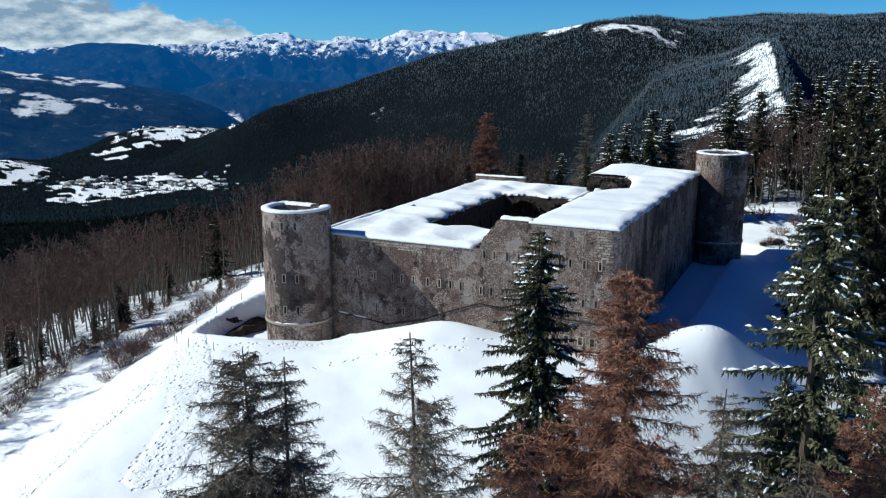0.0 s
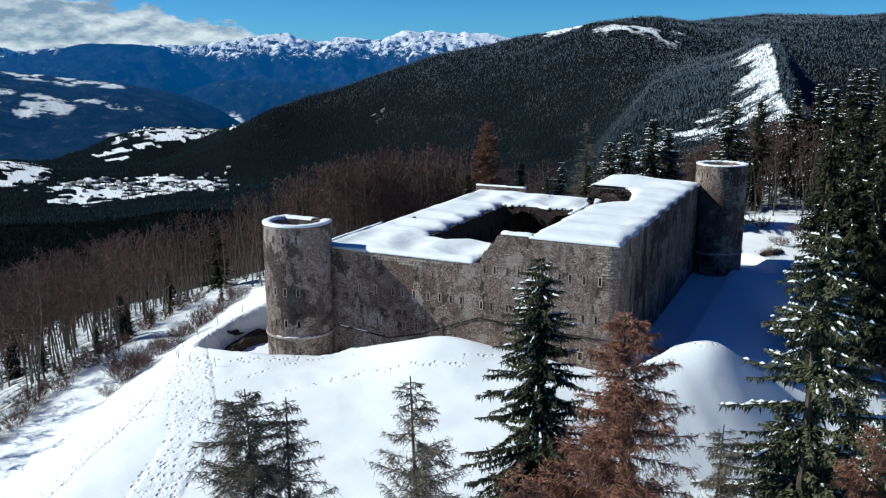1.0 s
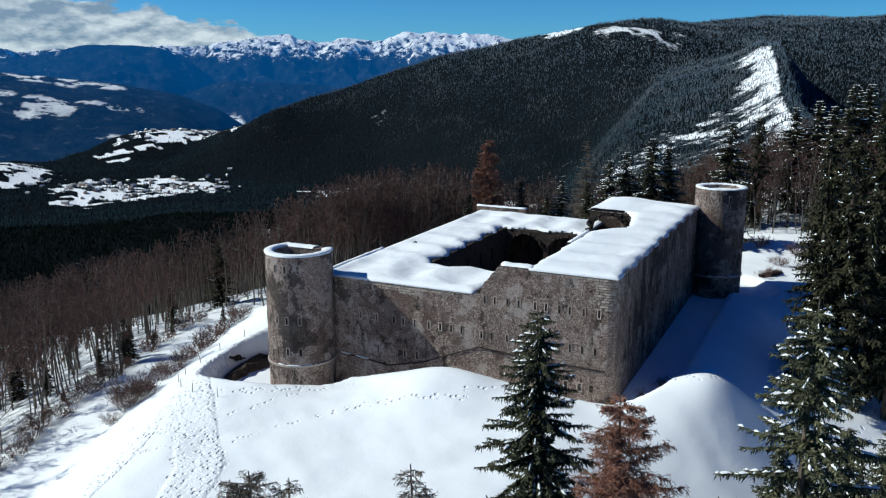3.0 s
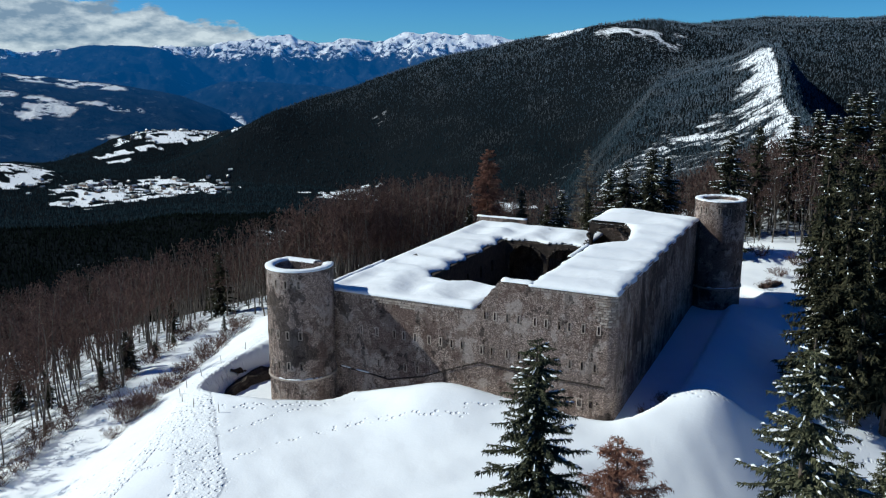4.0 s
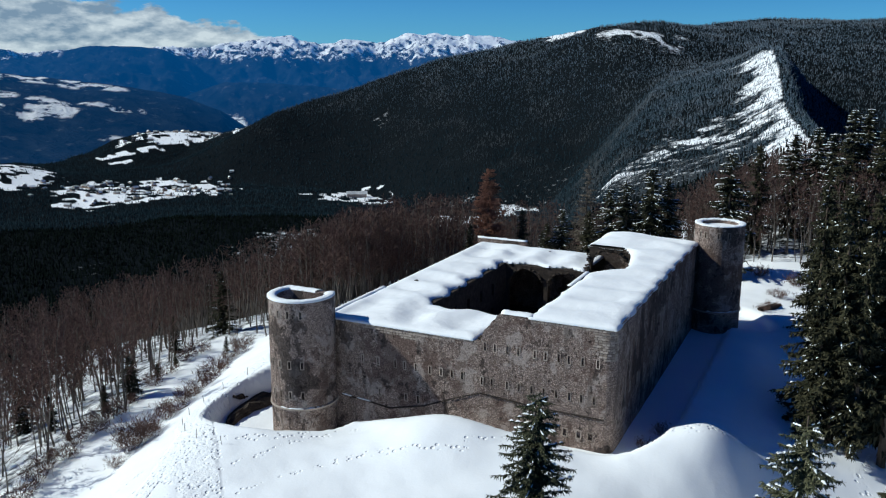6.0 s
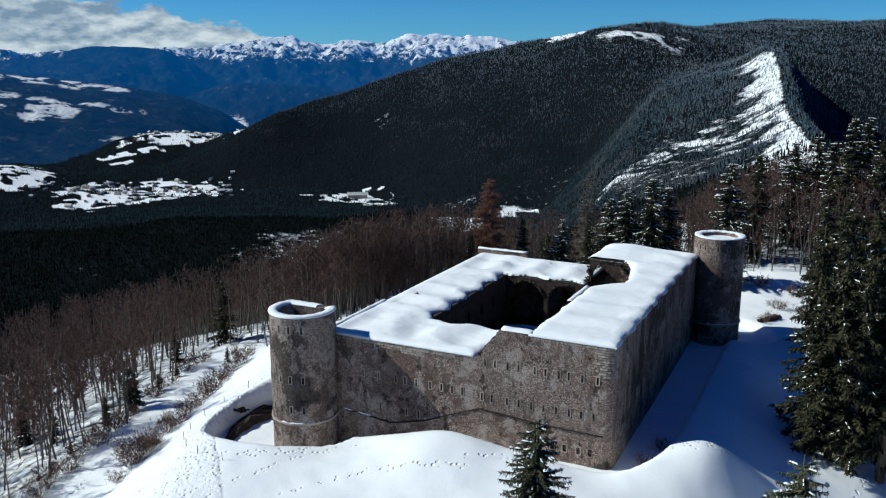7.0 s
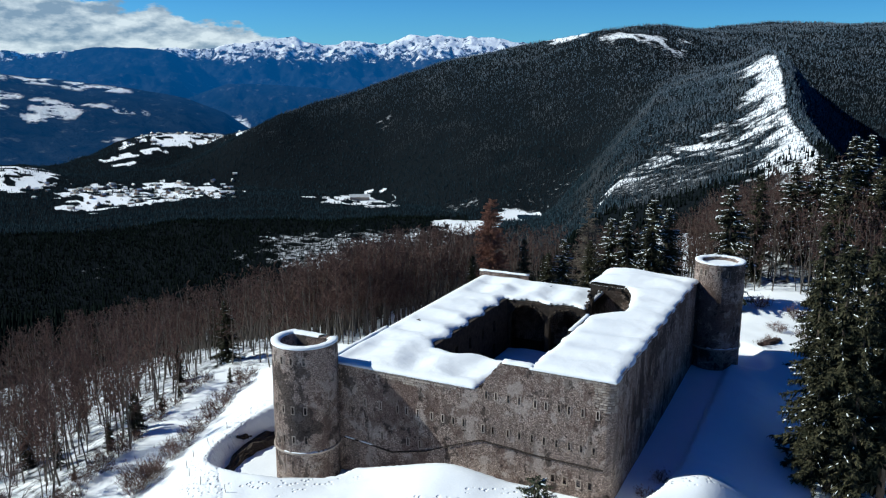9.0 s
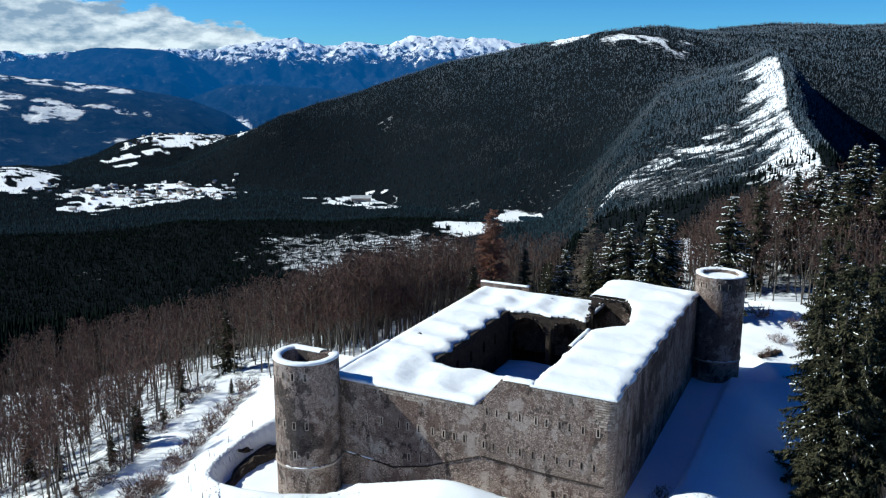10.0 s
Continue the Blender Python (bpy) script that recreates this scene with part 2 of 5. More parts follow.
def part(name, bm, material, parent=None, label="", smooth=False):
    """Links a bmesh as one mesh object, under a thing or a part."""
    me = bpy.data.meshes.new(name)
    bm.to_mesh(me)
    bm.free()
    return mesh_part(name, me, material, parent, label, smooth)


def mesh_part(name, me, material, parent=None, label="", smooth=False):
    for m in material if isinstance(material, (list, tuple)) else [material]:
        me.materials.append(m)
    if smooth:
        me.polygons.foreach_set("use_smooth", [True] * len(me.polygons))
    ob = new(name, me)
    if parent:
        ob.parent = parent
    return tagged(ob, label)


def mesh_np(name, verts, faces, material, parent=None, label="", smooth=False, indices=None):
    """A mesh from arrays; faces is an (n, 3) or (n, 4) array."""
    me = bpy.data.meshes.new(name)
    v, f = np.asarray(verts, np.float32), np.asarray(faces, np.int32)
    n, k = f.shape
    me.vertices.add(len(v))
    me.vertices.foreach_set("co", v.ravel())
    me.loops.add(n * k)
    me.loops.foreach_set("vertex_index", f.ravel())
    me.polygons.add(n)
    me.polygons.foreach_set("loop_start", np.arange(n, dtype=np.int32) * k)
    ob_mats = material if isinstance(material, (list, tuple)) else [material]
    if indices is not None:
        for m in ob_mats:
            me.materials.append(m)
        me.polygons.foreach_set("material_index", np.asarray(indices, np.int32))
        ob_mats = []
    me.update(calc_edges=True)
    return mesh_part(name, me, ob_mats, parent, label, smooth)


def box(bm, x0, x1, y0, y1, z0, z1, m=None):
    pts = [(x, y, z) for z in (z0, z1) for y in (y0, y1) for x in (x0, x1)]
    vs = [bm.verts.new(m @ Vector(p) if m else p) for p in pts]
    for q in ((0, 2, 3, 1), (4, 5, 7, 6), (0, 1, 5, 4), (2, 6, 7, 3), (0, 4, 6, 2), (1, 3, 7, 5)):
        bm.faces.new([vs[i] for i in q])
    return vs


def tube(bm, pts, radii, sides=6, cap=True):
    """A tapered tube along points."""
    rings = []
    for i, p in enumerate(pts):
        a, b = Vector(pts[max(0, i - 1)]), Vector(pts[min(len(pts) - 1, i + 1)])
        d = (b - a).normalized()
        u = d.cross(Vector((0.31, 0.17, 0.93)) if abs(d.z) < 0.9 else Vector((1, 0.1, 0))).normalized()
        w = d.cross(u)
        rings.append([bm.verts.new(Vector(p) + float(radii[i]) * (math.cos(k * math.tau / sides) * u + math.sin(k * math.tau / sides) * w)) for k in range(sides)])
    for r, s in zip(rings, rings[1:]):
        for k in range(sides):
            bm.faces.new((r[k], r[(k + 1) % sides], s[(k + 1) % sides], s[k]))
    if cap:
        bm.faces.new(rings[-1])


def sstep(v, a, b):
    t = np.clip((v - a) / (b - a), 0, 1)
    return t * t * (3 - 2 * t)


def fbm(x, y, scale, octaves=4, seed=0.0):
    """Cheap smooth noise on arrays, about -1 to 1."""
    out, amp, tot = np.zeros_like(x), 1.0, 0.0
    for o in range(octaves):
        k = 2.03 ** o / scale
        s = seed + 13.7 * o
        out += amp * (np.sin(x * k + 1.7 * np.sin(y * k * 0.83 + s) + s) * np.cos(y * k * 1.09 + 1.3 * np.sin(x * k * 0.71 + 2 * s) - s))
        tot += amp
        amp *= 0.52
    return out / tot


# ---- terrain ----
EYE = (19.15, -77.45)
AHEAD = radians(115.94)


def polar(x, y):
    """Degrees to the right of the valley axis, and metres, from the open slope south of the fort."""
    dx, dy = x - EYE[0], y - EYE[1]
    a = np.degrees(AHEAD - np.arctan2(dy, dx))
    return (a + 180) % 360 - 180, np.hypot(dx, dy)


def from_polar(a, r):
    th = AHEAD - np.radians(a)
    return EYE[0] + r * np.cos(th), EYE[1] + r * np.sin(th)


def outside_fort(x, y):
    """Metres outside the fort's walls and towers (negative inside)."""
    qx, qy = np.abs(x + 16.9) - 16.9, np.abs(y - 21.8) - 21.8
    rect = np.hypot(np.maximum(qx, 0), np.maximum(qy, 0)) + np.minimum(np.maximum(qx, qy), 0)
    west = np.hypot(x + 35.1, y + 2.2) - 3.7
    east = np.hypot(x - 2.6, y - 46) - 3.45
    return np.minimum(rect, np.minimum(west, east))


def bump2(x, y, cx, cy, rx, ry, turn=0.0):
    c, s = math.cos(turn), math.sin(turn)
    u, v = (x - cx) * c + (y - cy) * s, -(x - cx) * s + (y - cy) * c
    return np.exp(-(u / rx) ** 2 - (v / ry) ** 2)


def knoll(x, y):
    """The snowy hilltop with its ditch."""
    soft = lambda v, k: k * np.logaddexp(0, v / k)
    # the shoulder, the foot and the lane below it run a little west of north
    s = x + 0.28 * np.clip(y, -60, 26)
    foot = -54.8 - 0.14 * np.clip(y + 8, 0, 36)
    z = -0.5 * (soft(-43.3 - s, 1.6) - soft(foot - s, 0.9)) - 0.10 * (soft(foot - s, 0.9) - soft(foot - 8 - s, 1.2)) - 0.36 * soft(foot - 8 - s, 1.5)
    z = z - 0.11 * np.maximum(-13 - y, 0)
    back = np.maximum(y - 48, 0)
    z = z - 0.16 * back * sstep(-x, -8, 30) + 0.03 * back * sstep(x, -8, 10)
    z = z - 0.10 * np.maximum(x - 30, 0) - 0.27 * soft(x - 8.6, 1.2) * sstep(y, -18, -4) * (1 - sstep(y, 32, 46)) * (1 - sstep(x, 24, 40))
    z = z + 2.3 * bump2(x, y, -15.5, -7.5, 6.5, 5.5) + 1.3 * bump2(x, y, -6, -7, 7, 5)
    z = z + 3.0 * bump2(x, y, 9.4, 0.6, 4.6, 4.6) + 1.6 * bump2(x, y, 3.2, -3.0, 5.0, 3.6) - 0.7 * bump2(x, y, -26, -8, 6, 6)
    z = z + 1.0 * bump2(x, y, 7, 22, 6, 24) + 0.16 * fbm(x, y, 5.5, 3) + 0.06 * fbm(x, y, 1.7, 2, 4)
    # below the mound the hillside drops to the south-east
    fall = soft(((x - 9.0) - (y - 0.5)) / 1.414 - 2.2, 0.8)
    z = z - 0.46 * np.minimum(fall, 9.0) * sstep(x, -4, 5) * sstep(y, -34, -16) * (1 - sstep(x, 15, 30))
    # the ditch, wide round the west tower
    d = outside_fort(x, y)
    wide = 3.6 + 4.6 * bump2(x, y, -40, -1, 9, 12)
    floor = -1.3 - 3.6 * sstep(-x, 8, 36) * sstep(-y, -34, 0) + 0.5 * sstep(y, 10, 44)
    cut = sstep(d, wide, wide + 1.9)
    # along the east wall the ditch ends at a straight, steep bank
    bank = sstep(y, 6, 9) * (1 - sstep(y, 42, 47)) * sstep(x, 0, 1)
    cut = cut * (1 - bank) + bank * sstep(x, 4.75, 5.35)
    return floor + 0.10 * fbm(x, y, 2.5, 2, 9) + (z - floor) * cut


CREST_A = (-30, -17.5, -12.4, -8.4, -5, 0.6, 5.2, 11.5, 16.7, 19.3, 27, 40)
CREST_Z = (-250, -235, -115, -73, -24, 45, 85, 123, 124, 148, 141, 120)
CREST_R = (2300, 2250, 2150, 2300, 2300, 2300, 2300, 2100, 2400, 2600, 2600, 2600)
FOOT_R = (2100, 2100, 1980, 1850, 1800, 1450, 1330, 1300, 1250, 1250, 1500, 1500)


def country(a, r):
    """The valley and the wooded ridges beyond it."""
    x, y = from_polar(a, r)
    z = -205 * sstep(r, 150, 930) ** 0.8 - 38 * sstep(r, 1250, 1750)
    right = sstep(a, 8.5, 15)
    z = z * (1 - right) + right * (-150 * sstep(r, 260, 800))
    crest, cr, foot = (sum(np.interp(a + k, CREST_A, v) for k in (-2.1, -1.2, -0.4, 0.4, 1.2, 2.1)) / 6 for v in (CREST_Z, CREST_R, FOOT_R))
    up = sstep((r - foot) / (cr - foot), -0.05, 1.0) * 0.55 + 0.45 * np.clip((r - foot) / (cr - foot), 0, 1)
    ridge = z + (crest - z) * up
    ridge = np.where(r > cr, crest - 0.16 * (r - cr), ridge)
    z = np.maximum(z, ridge)
    # the spur with the felled slope
    line = np.interp(r, (500, 700, 1000, 1400, 1800), (26.5, 24.2, 22.0, 20.9, 20.0))
    top = np.interp(r, (500, 700, 1000, 1400, 1800), (-75, -27, -11, 52, 60))
    side = np.radians(a - line) * r
    spur = top - np.where(side < 0, 0.33 * np.abs(side) + 0.8 * np.maximum(-side - 180, 0), 0.95 * side) - 12 * sstep(np.abs(side), 0, 60)
    spur = spur - 4.0 * np.maximum(520 - r, 0) - 4.0 * np.maximum(r - 1900, 0)
    z = 20.0 * np.logaddexp(np.clip(z / 20.0, -80, 80), np.clip(spur / 20.0, -80, 80))
    # the village terrace and the fields at the valley's mouth
    z = z + 58 * np.exp(-(np.abs(a + 17.0) / 5.2) ** 3 - (np.abs(r - 2680) / 300) ** 3)
    z = z + 30 * np.exp(-((a + 28) / 3.5) ** 2 - ((r - 2250) / 250) ** 2)
    # the shelf with the pond
    shelf = np.exp(-ellipse(a, r, 5.3, 1372, 2.2, 62) ** 2)
    z = z * (1 - shelf) - 210 * shelf
    rough = sstep(r, 300, 1200) * (1 - 0.9 * shelf)
    return z + rough * (9 * fbm(x, y, 150, 4, 2) + 2.5 * fbm(x, y, 42, 3, 5))


def terrain(x, y):
    a, r = polar(x, y)
    fade = sstep(r, 140, 260)
    near = knoll(x, y)
    far = country(a, r)
    return near * (1 - fade) + (far + near * (1 - sstep(r, 260, 500)) * 0.6) * fade


def ellipse(a, r, ca, cr, ha, hr):
    return ((a - ca) / ha) ** 2 + ((r - cr) / hr) ** 2


def woodland(x, y, trees=True):
    """How thickly the country is wooded, 0 to 1; without trees: how much its near-black floor hides the snow."""
    a, r = polar(x, y)
    edge = 0.5 * fbm(x, y, 55, 5, 7) + 0.4 * fbm(x, y, 14, 3, 1)
    w = np.ones_like(x)
    for f in ((-6.0, 1742, 2.5, 74), (-4.3, 1650, 1.3, 45), (-19.8, 1930, 5.6, 190), (-28.5, 2230, 4.0, 240), (-17.3, 2620, 4.6, 150), (1.6, 1285, 2.4, 75), (4.9, 1372, 1.7, 42), (-12.6, 2700, 1.8, 150), (-23, 1820, 2.4, 110), (-20.0, 2455, 2.6, 30), (-20.9, 2385, 1.0, 22), (-13.2, 2420, 1.3, 55), (-8.6, 1755, 1.2, 35)):
        w = w * sstep(ellipse(a, r, *f) + edge, 0.75, 1.15)
    rows = 1 - sstep(np.abs(fbm(x, y, 45, 2, 17)), 0.03, 0.10)
    # thin woods on the valley floor and the hill's foot: snow shows between the trees
    for f, k in (((-6.0, 1080, 8.5, 230), 0.60), ((-2.0, 900, 5.5, 130), 0.58), ((-9.0, 860, 4.0, 90), 0.5), ((-23.3, 1065, 1.6, 85), 0.46), ((-4.0, 2060, 1.3, 45), 0.50), ((14.0, 880, 5.5, 150), 0.53), ((0.5, 1500, 1.8, 55), 0.50), ((7.5, 1440, 5.0, 110), 0.46), ((12.0, 1060, 5.0, 140), 0.46), ((12.5, 1900, 5.0, 120), 0.45)):
        here = 1 - sstep(ellipse(a, r, *f) + 1.3 * edge, 0.3, 1.6)
        w = w * (1 - here * (0.22 * k if trees else k))
    w = np.maximum(w, 0.8 * sstep(fbm(x, y, 20, 3, 21), 0.12, 0.24) * (r > 1600))
    w = np.maximum(w, np.maximum(0.8 * rows * (fbm(x, y, 70, 2, 4) > 0), 0.035) * (r > 1000))
    # felled slope of the spur and the bare ridge
    line = np.interp(r, (500, 700, 1000, 1400, 1800), (26.5, 24.2, 22.0, 20.9, 20.0))
    side = np.radians(line - a) * r
    fine = fbm(x, y, 30, 5, 31)
    wide = np.interp(r, (560, 700, 850, 1000, 1150, 1350, 1600), (40, 62, 74, 90, 94, 86, 62))
    felled = sstep(side, 0, 10) * (1 - sstep(side / wide + 0.45 * edge + 0.50 * fine, 0.20, 1.30)) * sstep(r, 540, 640) * (1 - sstep(r, 1560, 1680))
    w = w * (1 - felled * (0.30 if trees else 0.74))
    # bare strips along the ridge and just under its crest
    crown = sstep(r, 2120, 2170) * np.exp(-((a - 8.0) / 1.9) ** 4)
    under = 0.9 * np.exp(-((r - 2060 + 6 * (a - 12.5) + 30 * fine) / 70) ** 2 - ((a - 12.4) / 3.3) ** 4)
    spot = np.exp(-ellipse(a, r, 7.7, 2050, 0.6, 35)) + 0.7 * np.exp(-ellipse(a, r, 15.5, 2110, 1.0, 30))
    bare = np.clip(crown + under + spot, 0, 1) * sstep(edge + 0.7 * fine, -0.45, 0.05)
    return w * (1 - bare * (0.5 if trees else 0.9))


def make_terrain():
    az = np.concatenate([np.arange(-180, -36, 6.0), np.arange(-36, 36.01, 0.25), np.arange(40, 179, 6.0)])
    r = [0.02, 0.8, 1.8, 3.0]
    while r[-1] < 2950:
        step = r[-1] * 0.03 if r[-1] < 52 else (0.42 if r[-1] < 150 else max(0.42, min(r[-1] * 0.011, (r[-1] - 150) * 0.05 + 0.42)))
        r.append(r[-1] + step)
    r = np.array(r + [3200, 3600, 4200, 4900])
    A, R = np.meshgrid(az, r, indexing="ij")
    X, Y = from_polar(A, R)
    Z = terrain(X, Y)
    # past the modelled country the ground runs on level to the horizon
    Z = np.where(R > 2960, np.minimum(Z, -262), Z)
    na, nr = A.shape
    idx = np.arange(na * nr).reshape(na, nr)
    nxt = np.roll(idx, -1, axis=0)
    quads = np.stack([idx[:, :-1], idx[:, 1:], nxt[:, 1:], nxt[:, :-1]], -1).reshape(-1, 4)[:, ::-1]
    V = np.stack([X, Y, Z], -1).reshape(-1, 3)
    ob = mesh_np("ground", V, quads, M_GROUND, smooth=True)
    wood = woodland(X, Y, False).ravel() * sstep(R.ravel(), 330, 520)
    brush = brushland(X, Y).ravel()
    for name, val in (("wood", wood), ("brush", brush), ("trail", trails(X, Y).ravel())):
        at = ob.data.attributes.new(name, "FLOAT", "POINT")
        at.data.foreach_set("value", val.astype(np.float32))
    return tagged(ob, "deep snow over hilltop, slopes and valley, trampled near the fort", "ground", kind="structure")


def brushland(x, y):
    """Scrub showing through the snow: below the road, and in the woods near the fort."""
    s = x + 0.28 * np.clip(y, -60, 26) + 0.14 * np.clip(y + 8, 0, 36)
    west = sstep(-s + 3 * fbm(x, y, 6, 3, 8) + 26 * sstep(y, 28, 38), 61, 67)
    strip = np.exp(-((s + 54.2) / 1.2) ** 2) * 0.42
    back = sstep(y - 0.3 * x, 72, 92) * 0.47
    east = sstep(x - 0.3 * y, 24, 30) * 0.4 * sstep(y, -10, 10)
    near = 1 - sstep(polar(x, y)[1], 190, 300)
    return near * np.clip(np.maximum.reduce([0.41 * west, strip * sstep(fbm(x, y, 7, 3, 2), 0.0, 0.5), back, east]), 0, 1)


def near_line(x, y, pts):
    """Metres from a polyline."""
    best = np.full(x.shape, 1e9)
    for (x0, y0), (x1, y1) in zip(pts, pts[1:]):
        dx, dy = x1 - x0, y1 - y0
        t = np.clip(((x - x0) * dx + (y - y0) * dy) / (dx * dx + dy * dy), 0, 1)
        best = np.minimum(best, np.hypot(x - x0 - t * dx, y - y0 - t * dy))
    return best


# width and course of each beaten trail or single line of footprints
TRAILS = ((2.0, ((-51, 22), (-49.0, 10), (-48.3, 2), (-46.9, -5), (-43.9, -10.6), (-40.2, -14.8), (-36.4, -18.6), (-32.6, -22.6), (-28.2, -27), (-25, -35))), (1.3, ((-42, -14), (-39.6, -19), (-37.6, -24), (-36, -31), (-33, -42))), (1.5, ((-40, -16), (-38.4, -21), (-35, -22.5))),
          (0.42, ((-32.7, -20.2), (-30.6, -17.8), (-29.4, -14), (-27.7, -10.6), (-24.6, -7.6))), (0.42, ((-28.9, -24), (-27.2, -20.4), (-24.2, -16.7), (-20.7, -13.2), (-15, -11.5), (-11, -10.5))), (0.36, ((-46, -38), (-43.6, -29), (-41.6, -21))), (0.9, ((-38, -15.8), (-33, -14.4), (-30, -12), (-26.5, -9))),
          (1.0, ((-1.5, -4.6), (2.5, -2.8), (5.5, -1.2), (8.6, 0.4), (10.0, 2.0))), (0.4, ((-12, -9.5), (-6, -6), (-1.5, -4.6))), (0.6, ((28, 2), (24, 6), (22, 12), (24, 18))), (0.4, ((-40, -33), (-36, -27), (-31, -23))), (0.5, ((-52, -24), (-56, -12), (-60, 2), (-63, 16))), (0.5, ((9, 52), (14, 58), (20, 61))))


def trails(x, y):
    wob = 0.35 * fbm(x, y, 4.0, 2, 3)
    out = np.zeros_like(x)
    for w, pts in TRAILS:
        d = near_line(x, y, pts) + wob * min(1.0, w)
        out = np.maximum(out, (1.0 if w > 1.2 else 0.62) * (1 - sstep(d, w * 0.7, w * 1.4)))
    return out * (1 - sstep(np.hypot(x, y), 90, 110))


make_terrain()


# ---- far ranges, a backdrop beyond the valley's mouth ----
def make_backdrop_material():
    """Dark forest below, snow and rock above, with a blue glow in place of haze."""
    n = Nodes("far_mountains")
    veg = n.ramp(n.noise(0.012, 6), (0.3, (0.004, 0.009, 0.012)), (0.7, (0.022, 0.029, 0.034)))
    h = n.math("ADD", n.height(), n.math("MULTIPLY", n.math("SUBTRACT", n.noise(0.012, 10, 0.75), 0.5), 380))
    snow = n.math("MULTIPLY", n.step(h, 14, 52), n.attribute("alpine"))
    # bare cliffs and gullies break up the snow
    cliff = n.noise(0.026, 9, 0.72, (1, 1, 0.45))
    rim = n.math("MULTIPLY", n.math("SUBTRACT", n.height(), 60), 0.0011)
    snow = n.math("MULTIPLY", snow, n.step(n.math("ADD", cliff, rim), 0.47, 0.56))
    fields = n.math("MULTIPLY", n.attribute("pasture"), n.step(n.noise(0.012, 8, 0.65, (1, 1, 3)), 0.45, 0.53))
    thin = n.math("MULTIPLY", n.step(n.noise(0.02, 7, 0.7), 0.56, 0.70), 0.07)
    col = n.mix(n.math("MAXIMUM", n.math("MAXIMUM", snow, fields), thin), veg, (0.92, 0.91, 0.86))
    n.link(n.bump(n.noise(0.012, 9, 0.7), 1.0, 45), n.bsdf.inputs["Normal"])
    # haze imitated by blue emission that grows with distance
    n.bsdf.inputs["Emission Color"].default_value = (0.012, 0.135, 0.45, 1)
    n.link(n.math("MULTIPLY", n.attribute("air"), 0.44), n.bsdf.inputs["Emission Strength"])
    return n.done(col, 0.9, None, 0.0)


RANGES = (  # crest distance, front slope, then degrees and heights along the crest
    (4750, 0.42, (-32, -24, -17.6, -15.8, -13.8, -10.5, -8.2, -6.4, -4.4, -3.0, -1.6, 0.4, 3.5, 4.8, 9), (50, 60, 88, 72, 105, 142, 118, 130, 108, 150, 170, 152, 142, 122, 90)),
    (4420, 0.36, (-32, -27.0, -25.5, -23.5, -22.3, -20.2, -17.8, -16, -14, -10), (-10, 12, 38, 72, 88, 94, 82, 8, -110, -260)),
    (3900, 0.5, (-20, -16.5, -14.2, -12.2, -9, -7.2, -4), (-230, -120, -62, -66, -80, -92, -110)),
    (3450, 0.22, (-33, -27.2, -24.5, -20, -16.8, -14.5, -13, -11), (6, -16, -34, -70, -108, -165, -225, -280)),
)


def backdrop_height(a, r):
    x, y = from_polar(a, r)
    z = np.where(r > 2960, -240.0, -320.0)
    for k, (rc, slope, az, h) in enumerate(RANGES):
        c = np.interp(a, az, h)
        jag = (11, 7, 5, 3)[k]
        c = c + jag * fbm(x, y, 62, 5, k) + 0.6 * jag * np.abs(fbm(x, y, 300, 3, k + 3))
        c = c + (20 * (1 - 2 * np.abs(fbm(x, y, 150, 5, 40))) - 6 if k == 0 else 0)
        spurs = (95, 60, 60, 25)[k] * np.abs(fbm(x, y, 150, 5, k + 5))
        d = rc - r
        s = np.where(d > 0, c - slope * d - spurs * sstep(d, 0, 350) - (34 * np.abs(fbm(x, y, 75, 4, 41)) * sstep(d, 0, 60) if k < 3 else 0), c - 0.5 * -d)
        z = np.maximum(z, s)
    return z


def make_backdrop():
    az, r = np.arange(-34, 12.01, 0.11), np.concatenate([np.linspace(2500, 4000, 80), np.linspace(4012, 4900, 100)])
    A, R = np.meshgrid(az, r, indexing="ij")
    X, Y = from_polar(A, R)
    Z = backdrop_height(A, R)
    idx = np.arange(A.size).reshape(A.shape)
    q = np.stack([idx[:-1, :-1], idx[1:, :-1], idx[1:, 1:], idx[:-1, 1:]], -1).reshape(-1, 4)
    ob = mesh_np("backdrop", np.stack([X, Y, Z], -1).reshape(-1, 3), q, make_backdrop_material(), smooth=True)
    past = np.zeros_like(A)
    for ca, cr, ha, hr in ((-23.0, 3405, 4.4, 48), (-24.3, 3080, 1.6, 95), (-21.0, 3165, 2.0, 32), (-27.5, 3190, 1.4, 45), (-27.8, 3030, 0.8, 35), (-25.8, 2960, 0.7, 40), (-21.5, 2800, 1.4, 40), (-14.0, 3600, 1.0, 60)):
        past = np.maximum(past, np.exp(-ellipse(A, R, ca, cr, ha, hr) ** 2))
    past = sstep(past + 0.8 * fbm(X, Y, 75, 5, 11) * (past > 0.06), 0.42, 0.58)
    alpine = np.clip(sstep(R, 4440, 4470) + 0.75 * sstep(fbm(X, Y, 120, 4, 4), 0.25, 0.55) * np.exp(-((A + 24.6) / 1.8) ** 2) * sstep(R, 4230, 4330), 0, 1)
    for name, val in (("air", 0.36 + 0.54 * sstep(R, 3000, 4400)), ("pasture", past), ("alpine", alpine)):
        at = ob.data.attributes.new(name, "FLOAT", "POINT")
        at.data.foreach_set("value", val.ravel().astype(np.float32))
    return tagged(ob, "snow-capped alpine ranges, given a blue haze glow, behind dark forested ridges", "mountains", kind="structure")


make_backdrop()


